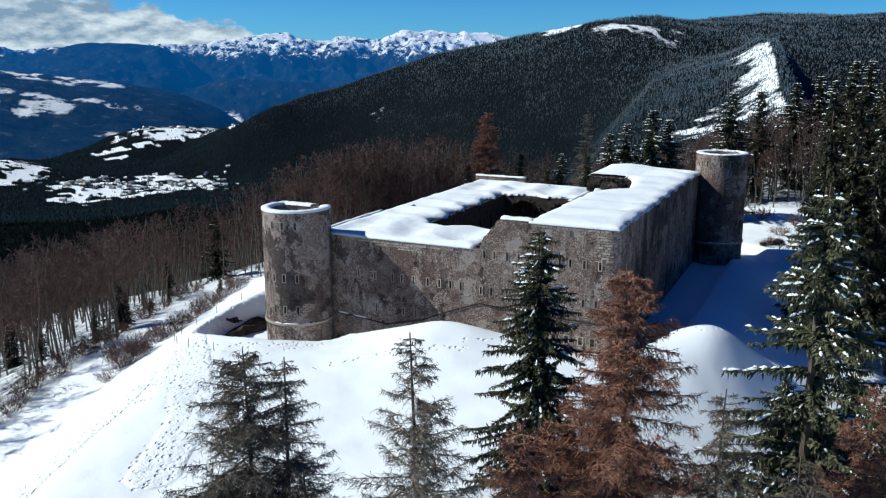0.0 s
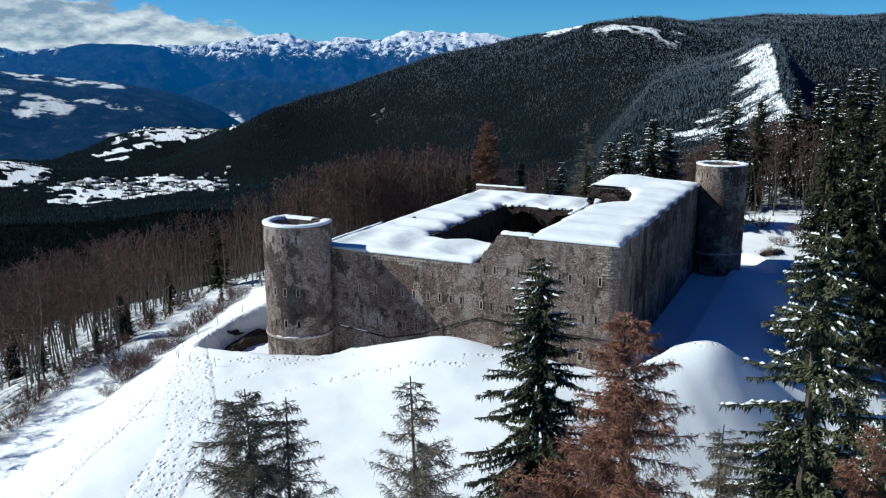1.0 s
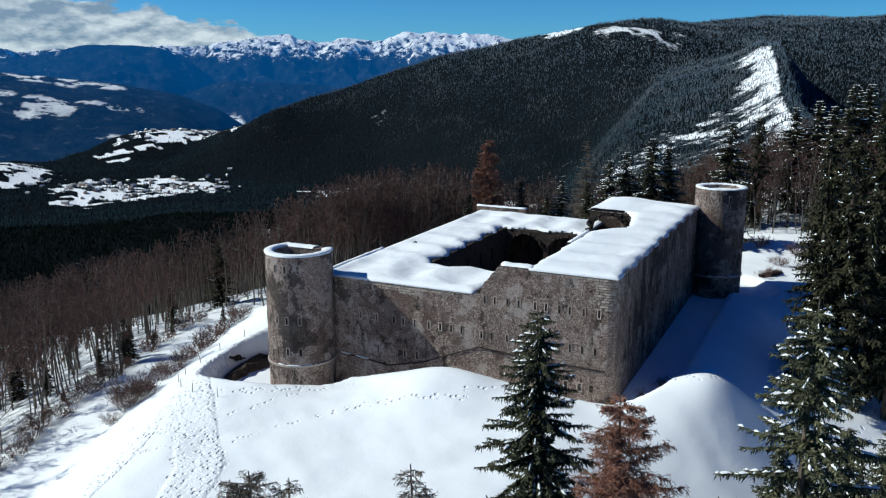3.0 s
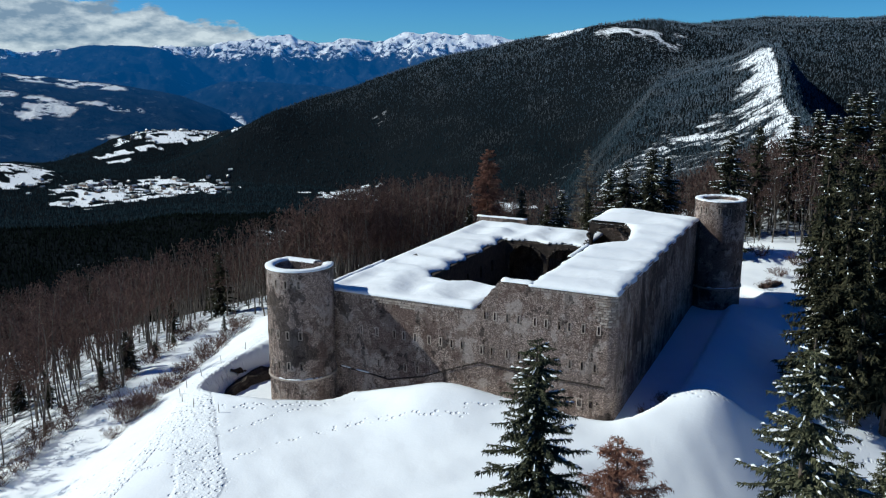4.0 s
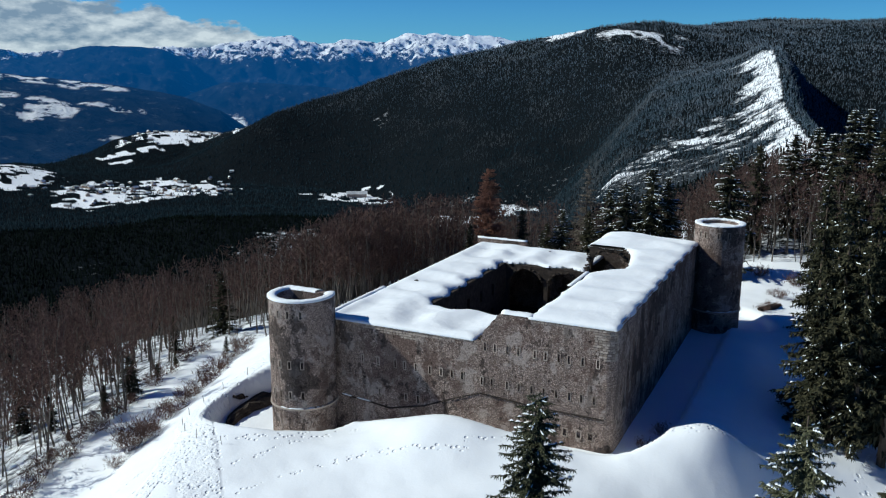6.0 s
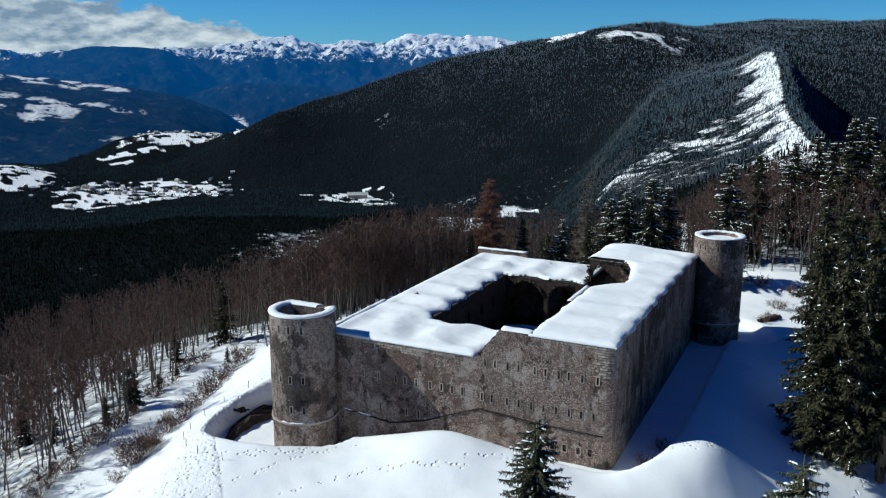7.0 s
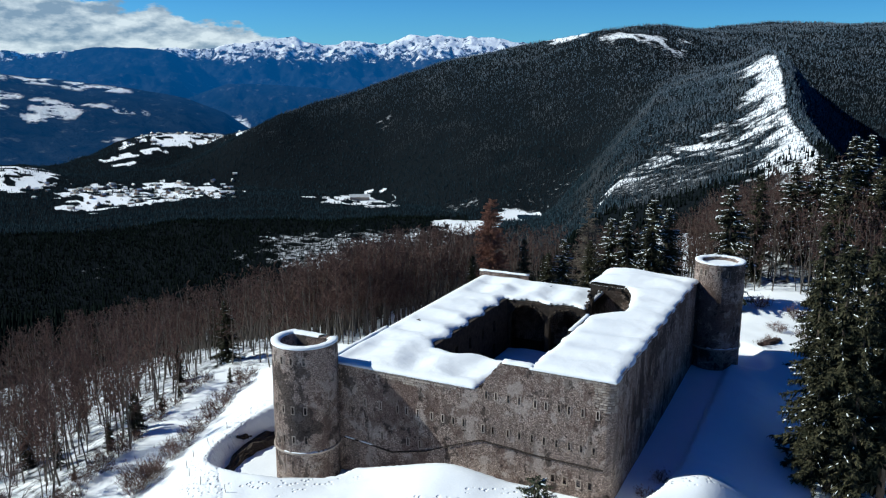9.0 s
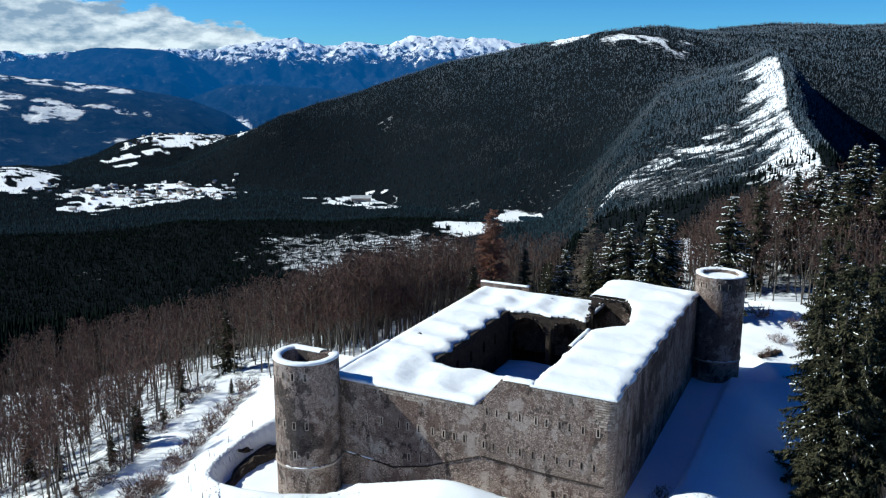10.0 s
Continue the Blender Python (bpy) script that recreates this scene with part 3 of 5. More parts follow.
# ---- fort ----
def wall_grid(bm, u0, u1, z0, top, holes, place, thick, reveal, du=1.1):
    """A wall with rectangular openings: u along it, top(u) its crest; place(u, depth, z) maps to the world."""
    us = sorted({u0, u1, *(h for a, b, _, _ in holes for h in (a, b)), *np.arange(u0 + du, u1 - 0.3, du)})
    us = [u for i, u in enumerate(us) if i == 0 or u - us[i - 1] > 1e-4]
    zs = sorted({z0, *(h for _, _, a, b in holes for h in (a, b))})
    vs = {}

    def v(i, j, depth):
        key = (i, j, depth)
        if key not in vs:
            z = top(us[i]) if j == len(zs) else min(zs[j], top(us[i]))
            vs[key] = bm.verts.new(place(us[i], depth, z))
        return vs[key]

    def quad(*q):
        try:
            bm.faces.new(q)
        except ValueError:
            pass

    nu, nz = len(us) - 1, len(zs)
    hole = set()
    for i in range(nu):
        for j in range(nz):
            mu, mz = (us[i] + us[i + 1]) / 2, (zs[j] + (zs[j + 1] if j + 1 < nz else zs[j] + 9)) / 2
            if any(a < mu < b and c < mz < d for a, b, c, d in holes):
                hole.add((i, j))
    for i in range(nu):
        for j in range(nz):
            if (i, j) in hole:
                quad(v(i, j, reveal), v(i + 1, j, reveal), v(i + 1, j + 1, reveal), v(i, j + 1, reveal))
                for (p, q), n in ((((i, j), (i + 1, j)), (i, j - 1)), (((i + 1, j), (i + 1, j + 1)), (i + 1, j)), (((i + 1, j + 1), (i, j + 1)), (i, j + 1)), (((i, j + 1), (i, j)), (i - 1, j))):
                    if n not in hole:
                        quad(v(*p, 0), v(*q, 0), v(*q, reveal), v(*p, reveal))
            else:
                quad(v(i, j, 0), v(i + 1, j, 0), v(i + 1, j + 1, 0), v(i, j + 1, 0))
        quad(v(i, nz, 0), v(i + 1, nz, 0), v(i + 1, nz, thick), v(i, nz, thick))
        quad(v(i, nz, thick), v(i + 1, nz, thick), v(i + 1, 0, thick), v(i, 0, thick))
    for i, o in ((0, 1), (nu, -1)):
        quad(v(i, 0, 0), v(i, nz, 0), v(i, nz, thick), v(i, 0, thick))
    bmesh.ops.recalc_face_normals(bm, faces=bm.faces)


def front_top(u):
    """The crest of the front wall: low in the west, a ragged break, high in the east (u = x)."""
    if u < -14.3:
        return 8.45
    if u < -12.1:
        k = (u + 14.3) / 2.2
        return 8.9 + 2.85 * k + 0.25 * math.sin(u * 9)
    return 11.75


def slot(u, z, w=0.22, h=0.8):
    return (u - w / 2, u + w / 2, z - h / 2, z + h / 2)


fort = thing("ruined_fort", "ruined two-storey limestone fort with round towers, deep snow on its vaults", "fort")
FRONT = [slot(u, 7.95) for u in (-1.7, -3.25, -4.65, -5.7, -7.1, -8.25, -10.0, -11.2, -12.6, -13.7)]
FRONT += [slot(u, 4.1) for u in (-1.95, -3.25, -4.5, -5.85, -7.2, -8.5, -9.9, -11.2, -12.9, -14.05)]
FRONT += [slot(u, 4.3) for u in (-16.3, -17.5, -18.8, -20.15, -21.85, -23.25, -24.4, -26.6, -28.6)]
FRONT += [slot(u, 0.65) for u in (-21.6, -23.1, -26.4)]
FRONT += [slot(u, 0.2, 0.4, 0.75) for u in (-2.2, -3.4, -4.85, -6.15)]
bm = bmesh.new()
wall_grid(bm, -33.6, -0.9, -7, front_top, FRONT, lambda u, d, z: (u, d, z), 1.1, 0.2, 0.55)
wall_front = part("front_wall", bm, M_STONE, fort)


def corner_wall():
    """The rounded south-east corner."""
    bm = bmesh.new()
    rows = []
    for z in (-7, 11.75):
        rows.append([bm.verts.new((-0.9 + 0.9 * math.sin(t), 0.9 - 0.9 * math.cos(t), z)) for t in np.linspace(0, math.pi / 2, 9)] + [bm.verts.new((-0.9, 0.9, z))])
    n = len(rows[0])
    for i in range(n):
        bm.faces.new((rows[0][i], rows[0][(i + 1) % n], rows[1][(i + 1) % n], rows[1][i]))
    bm.faces.new(rows[1])
    return part("corner", bm, M_STONE, fort)


corner_wall()
SIDE = [slot(v, z, 0.3, 0.85) for z in (7.6, 3.6) for v in np.arange(3.5, 41, 3.1)]
bm = bmesh.new()
wall_grid(bm, 0.9, 44.0, -7, lambda u: 11.75, SIDE, lambda u, d, z: (-d, u, z), 1.1, 0.6, 1.5)
wall_side = part("side_wall", bm, M_STONE, fort)
bm = bmesh.new()
wall_grid(bm, -33.6, -1.1, -7, lambda u: 8.5 if u < -13.4 else 11.7, [], lambda u, d, z: (u, 44.0 - d, z), 1.0, 0.6, 1.5)
part("rear_wall", bm, M_STONE, fort)
bm = bmesh.new()
wall_grid(bm, 1.1, 43.0, -7, lambda u: 8.55, [], lambda u, d, z: (-33.6 + d, u, z), 1.0, 0.6, 1.5)
part("west_wall", bm, M_STONE, fort)


def arch_wall(name, u0, u1, z0, z1, arches, place, thick, parent, material=M_DARK):
    """A wall with round-headed openings that go right through; an arch is (left, right, springing height)."""
    bm = bmesh.new()

    def quad(pts):
        bm.faces.new([bm.verts.new(place(*p)) for p in pts])

    edge = u0
    for a, b, spring in sorted(arches):
        rad, c = (b - a) / 2, (a + b) / 2
        for d in (0, thick):
            quad([(edge, d, z0), (a, d, z0), (a, d, z1), (edge, d, z1)])
        arc = [(c - rad * math.cos(t), spring + rad * math.sin(t) * 0.92) for t in np.linspace(0, math.pi, 15)]
        arc = [(p, q * (1 + 0.012 * math.sin(p * 11))) for p, q in arc]
        for (p, q), (s, t) in zip(arc, arc[1:]):
            for d in (0, thick):
                quad([(p, d, q), (s, d, t), (s, d, z1), (p, d, z1)])
            quad([(p, 0, q), (s, 0, t), (s, thick, t), (p, thick, q)])
        for e in (a, b):
            quad([(e, 0, z0), (e, thick, z0), (e, thick, spring), (e, 0, spring)])
        edge = b
    for d in (0, thick):
        quad([(edge, d, z0), (u1, d, z0), (u1, d, z1), (edge, d, z1)])
    quad([(u0, 0, z1), (u1, 0, z1), (u1, thick, z1), (u0, thick, z1)])
    bmesh.ops.remove_doubles(bm, verts=bm.verts, dist=0.002)
    bmesh.ops.recalc_face_normals(bm, faces=bm.faces)
    return part(name, bm, material, parent)


# walls round the courtyard, their near-black stone standing in for the shade there
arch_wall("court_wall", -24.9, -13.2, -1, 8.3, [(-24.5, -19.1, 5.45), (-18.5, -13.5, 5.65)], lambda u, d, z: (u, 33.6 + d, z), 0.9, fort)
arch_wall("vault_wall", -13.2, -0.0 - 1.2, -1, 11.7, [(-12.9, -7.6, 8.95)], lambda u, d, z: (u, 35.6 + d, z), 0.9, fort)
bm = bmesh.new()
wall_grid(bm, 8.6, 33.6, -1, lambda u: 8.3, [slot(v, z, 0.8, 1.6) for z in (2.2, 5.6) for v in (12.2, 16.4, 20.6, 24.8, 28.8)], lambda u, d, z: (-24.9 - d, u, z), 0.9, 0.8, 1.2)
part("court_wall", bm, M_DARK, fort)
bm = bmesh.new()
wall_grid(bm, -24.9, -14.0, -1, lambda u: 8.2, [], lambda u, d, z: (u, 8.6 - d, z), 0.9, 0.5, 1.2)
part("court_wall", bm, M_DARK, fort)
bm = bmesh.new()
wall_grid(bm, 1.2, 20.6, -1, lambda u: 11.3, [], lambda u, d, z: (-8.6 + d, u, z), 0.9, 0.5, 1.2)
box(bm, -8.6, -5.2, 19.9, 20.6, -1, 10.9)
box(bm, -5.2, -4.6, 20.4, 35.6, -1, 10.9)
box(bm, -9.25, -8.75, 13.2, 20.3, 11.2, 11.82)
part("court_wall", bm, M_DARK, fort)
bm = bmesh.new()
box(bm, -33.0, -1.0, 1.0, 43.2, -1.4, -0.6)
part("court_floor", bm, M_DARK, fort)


def snow_sheet(name, x0, x1, y0, y1, z, label, inside, relief, hem=0.55, step=0.32):
    """Deep snow on a roof: thick, with rounded edges; inside(x, y) is the distance in from its ragged outline."""
    nx, ny = max(4, int((x1 - x0) / step)), max(4, int((y1 - y0) / step))
    X, Y = np.meshgrid(np.linspace(x0, x1, nx), np.linspace(y0, y1, ny), indexing="ij")
    d = inside(X, Y)
    # draw the outermost ring in to the outline, so that the edge runs smooth
    gx, gy = np.gradient(d, X[1, 0] - X[0, 0], Y[0, 1] - Y[0, 0])
    gl = np.maximum(np.hypot(gx, gy), 0.5)
    rim = (d < 0) & (d > -1.6 * step)
    X, Y = np.where(rim, X - d * gx / gl ** 2, X), np.where(rim, Y - d * gy / gl ** 2, Y)
    Z = z + relief(X, Y) * sstep(d, 0.0, 1.4)
    thick = hem * np.sqrt(np.clip(d / 0.9, 0.0, 1))
    top = np.where(d > 0, Z + thick - hem, Z - hem - 0.10)
    keep = (d[:-1, :-1] > -step) & (d[1:, 1:] > -step) & (d[1:, :-1] > -step) & (d[:-1, 1:] > -step)
    idx = np.arange(nx * ny).reshape(nx, ny)
    q = np.stack([idx[:-1, :-1], idx[1:, :-1], idx[1:, 1:], idx[:-1, 1:]], -1)[keep]
    low = np.minimum(Z - hem - 0.10, top - 0.06)
    V = np.concatenate([np.stack([X, Y, top], -1).reshape(-1, 3), np.stack([X, Y, low], -1).reshape(-1, 3)])
    n = nx * ny
    faces = np.concatenate([q, q[:, ::-1] + n])
    ob = mesh_np(name, V, faces, M_SNOW, smooth=True)
    return tagged(ob, label, "snow")


def low_inside(x, y):
    rag = 0.22 * fbm(x, y, 1.5, 3, 3)
    outer = np.minimum(np.minimum(x + 33.5, y + 0.12), 43.9 - y)
    outer = np.minimum(outer, -13.2 - x + np.where(y < 20, 0.2 * (y - 8.6) * (y < 8.6), 0))
    hx, hy = np.minimum(x + 25.2 + 0.45 * np.sin(y * math.tau / 5.2) + 0.2 * fbm(x, y, 1.4, 3, 12), -12.0 - x), np.minimum(y - 8.9 + 0.35 * np.sin(x * 1.1), 33.8 - y + 0.4 * np.sin(x * 1.15 + 1) + 0.15 * fbm(x, y, 1.2, 3, 13))
    hole = np.minimum(hx, hy)
    return np.minimum(outer, -hole) + rag * (outer > 0.6)


def low_relief(x, y):
    bays = (0.19 + 0.12 * fbm(x, y, 6, 2, 1)) * np.sin((y + 1.1 * fbm(x, y, 5, 2, 4)) * math.tau / 5.2) * sstep(-x, 25, 27) * sstep(y, 8, 12)
    front = 0.24 * np.sin((x + 3 + 1.2 * fbm(x, y, 4, 2, 5)) * math.tau / 6.5) * (1 - sstep(y, 7, 10)) * sstep(y, 0.4, 3)
    rear = 0.22 * np.sin((x + 1) * math.tau / 5.6) * sstep(y, 33, 35) * (1 - sstep(y, 41, 43))
    return bays + front + rear + 0.24 * fbm(x, y, 3.0, 4, 8) - 0.22 * bump2(x, y, -17.5, 3.6, 2.6, 1.5) - 0.12 * bump2(x, y, -24, 4, 3, 1.6)


snow_sheet("roof_snow", -33.7, -12.8, -0.4, 44.2, 8.86, "deep wind-shaped snow on the low vaults of the fort", low_inside, low_relief, 0.32)


def high_inside(x, y):
    rag = 0.35 * fbm(x, y, 2.2, 3, 6)
    # the fallen bay of the vault opens from the courtyard side
    inner = x - np.interp(y, (0, 6.4, 6.6, 19.8, 20.6, 23.0, 27.0, 32.5, 35.2, 35.5, 45), (-8.9, -8.9, -8.8, -8.8, -8.4, -5.6, -5.4, -6.9, -8.0, -13.3, -13.3))
    return np.minimum(np.minimum(-x + 0.06 + 0.10 * np.sin(y * math.tau / 5.3) + 0.14 * fbm(x, y, 1.6, 3, 15), np.minimum(y + 0.10, 44.2 - y)), inner + rag)


def high_relief(x, y):
    return (0.13 + 0.10 * fbm(x, y, 5, 2, 2)) * np.sin((y + 1.3 * fbm(x, y, 4.5, 2, 7)) * math.tau / 5.3) * sstep(-x, 0.2, 2.5) * sstep(y, 2, 6) + 0.55 * np.exp(-((x + 9) / 4) ** 2 - ((y - 42) / 5) ** 2) + 0.17 * fbm(x, y, 3.0, 4, 2)


snow_sheet("roof_snow", -13.9, 0.4, -0.4, 44.6, 12.06, "deep snow on the high east vault, scalloped along its edge", high_inside, high_relief, 0.34)
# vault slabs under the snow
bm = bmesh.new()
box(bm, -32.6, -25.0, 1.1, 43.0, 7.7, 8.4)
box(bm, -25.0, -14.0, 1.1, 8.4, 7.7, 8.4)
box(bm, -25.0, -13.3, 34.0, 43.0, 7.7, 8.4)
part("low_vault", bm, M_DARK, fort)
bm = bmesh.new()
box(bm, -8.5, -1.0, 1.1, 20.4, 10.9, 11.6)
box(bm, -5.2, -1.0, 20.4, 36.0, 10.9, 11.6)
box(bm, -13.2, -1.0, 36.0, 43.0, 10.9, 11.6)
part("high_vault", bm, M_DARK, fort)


def tower(name, cx, cy, rad, z0, z1, flat, gap, label, slots, ring_z):
    """A round tower with a hollow top; flat: y of its straight back, gap: x range of the breach in the snow on it."""
    t = thing(name, label, "tower")
    round_ = math.tau * rad

    def place(u, d, z):
        a = u / rad
        x, y = cx + (rad - d) * math.cos(a), cy + (rad - d) * math.sin(a)
        if flat is not None and z > 8:
            y = min(y, flat - d)
        return (x, y, z)

    bm = bmesh.new()
    wall_grid(bm, 0, round_, z0, lambda u: z1 + 0.06 * math.sin(u * 5) * math.sin(u * 3.1), [slot(radians(a) * rad, z, 0.24, 0.8) for a, z in slots], place, 0.95, 0.5, 0.42)
    wall = part("tower_wall", bm, M_STONE, t)
    for a, z in slots:
        slot_frame(wall, Matrix.Translation((cx + rad * math.cos(radians(a)), cy + rad * math.sin(radians(a)), z)) @ pose(0, 0, 0, 0, 0, a + 90), 0.24, 0.8)
    bm = bmesh.new()
    bm.faces.new([bm.verts.new((cx + (rad - 0.9) * math.cos(k * math.tau / 40), min(cy + (rad - 0.9) * math.sin(k * math.tau / 40), 1e9 if flat is None else flat - 0.9), z1 - (3.5 if flat is not None else 0.5))) for k in range(40)])
    part("tower_floor", bm, M_SNOW, t, "drifted snow inside the tower")

    def strip(name, prof, material, z, keep, label, wave=0.0):
        bm = bmesh.new()
        seg = 84
        rows = []
        for k in range(seg + 1):
            u = round_ * k / seg
            wob = 1 + wave * math.sin(k * 1.3) * math.sin(k * 0.37)
            rows.append([bm.verts.new(place(u, -o, z + h * wob)[:2] + (z + h * wob,)) for o, h in prof])
        for k, (r, s) in enumerate(zip(rows, rows[1:])):
            if keep(k * 360 / seg, place(round_ * k / seg, 0.4, z)):
                for j in range(len(prof) - 1):
                    bm.faces.new((r[j], s[j], s[j + 1], r[j + 1]))
        bmesh.ops.delete(bm, geom=[v for v in bm.verts if not v.link_faces], context="VERTS")
        bmesh.ops.recalc_face_normals(bm, faces=bm.faces)
        return part(name, bm, material, t, label, smooth=material == M_SNOW)

    deep = 1.0 if gap else 0.45
    strip("rim_snow", [(0.05 * deep, -0.05), (0.05 * deep, 0.13 * deep), (-0.12, 0.20 * deep), (-0.5, 0.24 * deep), (-0.85, 0.17 * deep), (-0.99, -0.05)], M_SNOW, z1,
          lambda a, p: not (gap and gap[0] < p[0] < gap[1] and p[1] > flat - 1.2), "snow cap along the rim", 0.14 if gap else 0.6)
    if ring_z is not None:
        strip("string_course", [(-0.02, 0.12), (0.14, 0.12), (0.14, -0.1), (-0.02, -0.16)], M_ASHLAR, ring_z, lambda a, p: True, "projecting stone ledge")
        strip("ledge_snow", [(0.13, 0.115), (0.11, 0.16), (0.05, 0.18), (-0.02, 0.19)], M_SNOW, ring_z, lambda a, p: 258 < a < 340 and math.sin(a * 0.7) > -0.8, "thin snow on the ledge", 0.4)
    return t


FRAMES = {}


def slot_frame(parent, m, w, h, name="slot_frame"):
    """A dressed stone surround for a slit, standing 3 cm proud; its face looks along -y."""
    key = (w, h)
    if key not in FRAMES:
        bm = bmesh.new()
        e = 0.10
        box(bm, -w / 2 - e, -w / 2, -0.035, 0.1, -h / 2 - e, h / 2 + e)
        box(bm, w / 2, w / 2 + e, -0.035, 0.1, -h / 2 - e, h / 2 + e)
        box(bm, -w / 2, w / 2, -0.04, 0.1, h / 2, h / 2 + e)
        box(bm, -w / 2, w / 2, -0.05, 0.1, -h / 2 - e, -h / 2)
        me = bpy.data.meshes.new("slot_frame")
        bm.to_mesh(me)
        bm.free()
        me.materials.append(M_ASHLAR)
        FRAMES[key] = me
    ob = new(name, FRAMES[key])
    ob.parent = parent
    ob.matrix_basis = m
    return ob


west_slots = [(a, z) for z in (10.1, 4.4, 0.9) for a in (243, 262, 281, 303)] + [(225, 4.4), (225, 0.9)]
tower("round_tower", -35.1, -2.2, 3.7, -7, 11.5, 0.0, (-33.8, -32.4), "tall round limestone tower with snow along its rim and arrow slits", west_slots, -0.75)
tower("round_tower", 2.6, 46.0, 3.45, -5, 14.5, None, None, "round limestone corner tower rising over the east wall", [(a, 13.2) for a in (232, 246, 276, 300)], 2.2)

# surrounds of the slits in the front and east walls
for a, b, c, d in FRONT:
    slot_frame(wall_front, Matrix.Translation(((a + b) / 2, 0, (c + d) / 2)), round(b - a, 2), round(d - c, 2))
for a, b, c, d in SIDE:
    slot_frame(wall_side, Matrix.Translation((0, (a + b) / 2, (c + d) / 2)) @ pose(0, 0, 0, 0, 0, 90), round(b - a, 2), round(d - c, 2))

# the ledge that marks the plinth
LEDGE = ((-31.6, -0.5), (-28.5, -0.7), (-25.1, -1.05), (-20.9, 0.0), (-17.4, 1.5), (-14.3, 2.7), (-8.0, 2.3), (-0.9, 2.2))
bm = bmesh.new()
box(bm, -0.44, 0.44, -0.11, 0.1, -0.06, 0.06)
ledge_mesh = bpy.data.meshes.new("ledge_stone")
bm.to_mesh(ledge_mesh)
bm.free()
ledge_mesh.materials.append(M_DARK)
for (x0, z0), (x1, z1) in zip(LEDGE, LEDGE[1:]):
    n = max(2, round((x1 - x0) / 0.9))
    for k in range(n):
        u = (k + 0.5) / n
        st = new("ledge_stone", ledge_mesh)
        st.parent = wall_front
        st.matrix_basis = Matrix.Translation((x0 + (x1 - x0) * u, 0, z0 + (z1 - z0) * u)) @ pose(0, 0, 0, 0, -math.degrees(math.atan2(z1 - z0, x1 - x0)), 0)
for x0, x1, z in ((-31.4, -30.0, -0.37), (-29.4, -27.6, -0.52)):
    bm = bmesh.new()
    tube(bm, [(x, -0.1, z - 0.07 * (x - x0)) for x in np.linspace(x0, x1, 6)], [0.03, 0.09, 0.1, 0.08, 0.1, 0.02], 6)
    part("ledge_snow", bm, M_SNOW, wall_front, "snow on the ledge", smooth=True)


def strip_of_snow(name, pts, width, high, parent, label):
    """A rounded ridge of snow along a wall top."""
    bm = bmesh.new()
    rows = []
    for i, p in enumerate(pts):
        a, b = Vector(pts[max(0, i - 1)]), Vector(pts[min(len(pts) - 1, i + 1)])
        side = Vector((b - a).cross(Vector((0, 0, 1)))).normalized() * width / 2
        h = high * (1 + 0.3 * math.sin(i * 1.9) * math.sin(i * 0.7))
        rows.append([bm.verts.new(Vector(p) + side * k + Vector((0, 0, h * q))) for k, q in ((-1.04, -0.1), (-0.9, 0.6), (-0.4, 1), (0.4, 1), (0.9, 0.6), (1.04, -0.1))])
    for r, s in zip(rows, rows[1:]):
        for k in range(5):
            bm.faces.new((r[k], r[k + 1], s[k + 1], s[k]))
    bm.faces.new(rows[0])
    bm.faces.new(rows[-1])
    bmesh.ops.recalc_face_normals(bm, faces=bm.faces)
    return part(name, bm, M_SNOW, parent, label, smooth=True)


strip_of_snow("wall_snow", [(x, 0.55, 11.75) for x in np.linspace(-12.0, -8.6, 9)], 1.15, 0.22, fort, "thin snow on the wall top")
strip_of_snow("wall_snow", [(-9.0, y, 11.82) for y in np.linspace(13.2, 20.3, 12)], 0.50, 0.10, fort, "thin snow on the low coping wall")
# parapets of the low wings
bm = bmesh.new()
box(bm, -33.75, -33.15, 0.3, 13.4, 8.3, 8.72)
part("parapet", bm, M_STONE, fort)
strip_of_snow("wall_snow", [(-33.45, y, 8.72) for y in np.linspace(0.3, 13.4, 16)], 0.62, 0.16, fort, "thin snow on the parapet")
bm = bmesh.new()
box(bm, -33.7, -25.5, 43.5, 44.1, 8.3, 9.5)
part("parapet", bm, M_STONE, fort)
strip_of_snow("wall_snow", [(x, 43.8, 9.5) for x in np.linspace(-33.7, -25.5, 12)], 0.66, 0.18, fort, "thin snow on the parapet")

# dressed blocks: the rounded corner and the courses under the wall tops
def block_mesh(w, h, seed):
    g = np.random.default_rng(seed)
    bm = bmesh.new()
    vs = box(bm, -w / 2, w / 2, -0.045, 0.06, -h / 2, h / 2)
    for v in vs:
        if v.co.y < 0:
            v.co.x *= 0.94
            v.co.z *= 0.9
        v.co += Vector(g.normal(0, 0.011, 3))
    bmesh.ops.recalc_face_normals(bm, faces=bm.faces)
    me = bpy.data.meshes.new("stone")
    bm.to_mesh(me)
    bm.free()
    me.materials.append(M_ASHLAR)
    return me


BLOCKS = [block_mesh(w, 0.235, i) for i, w in enumerate((0.36, 0.42, 0.30, 0.38))]


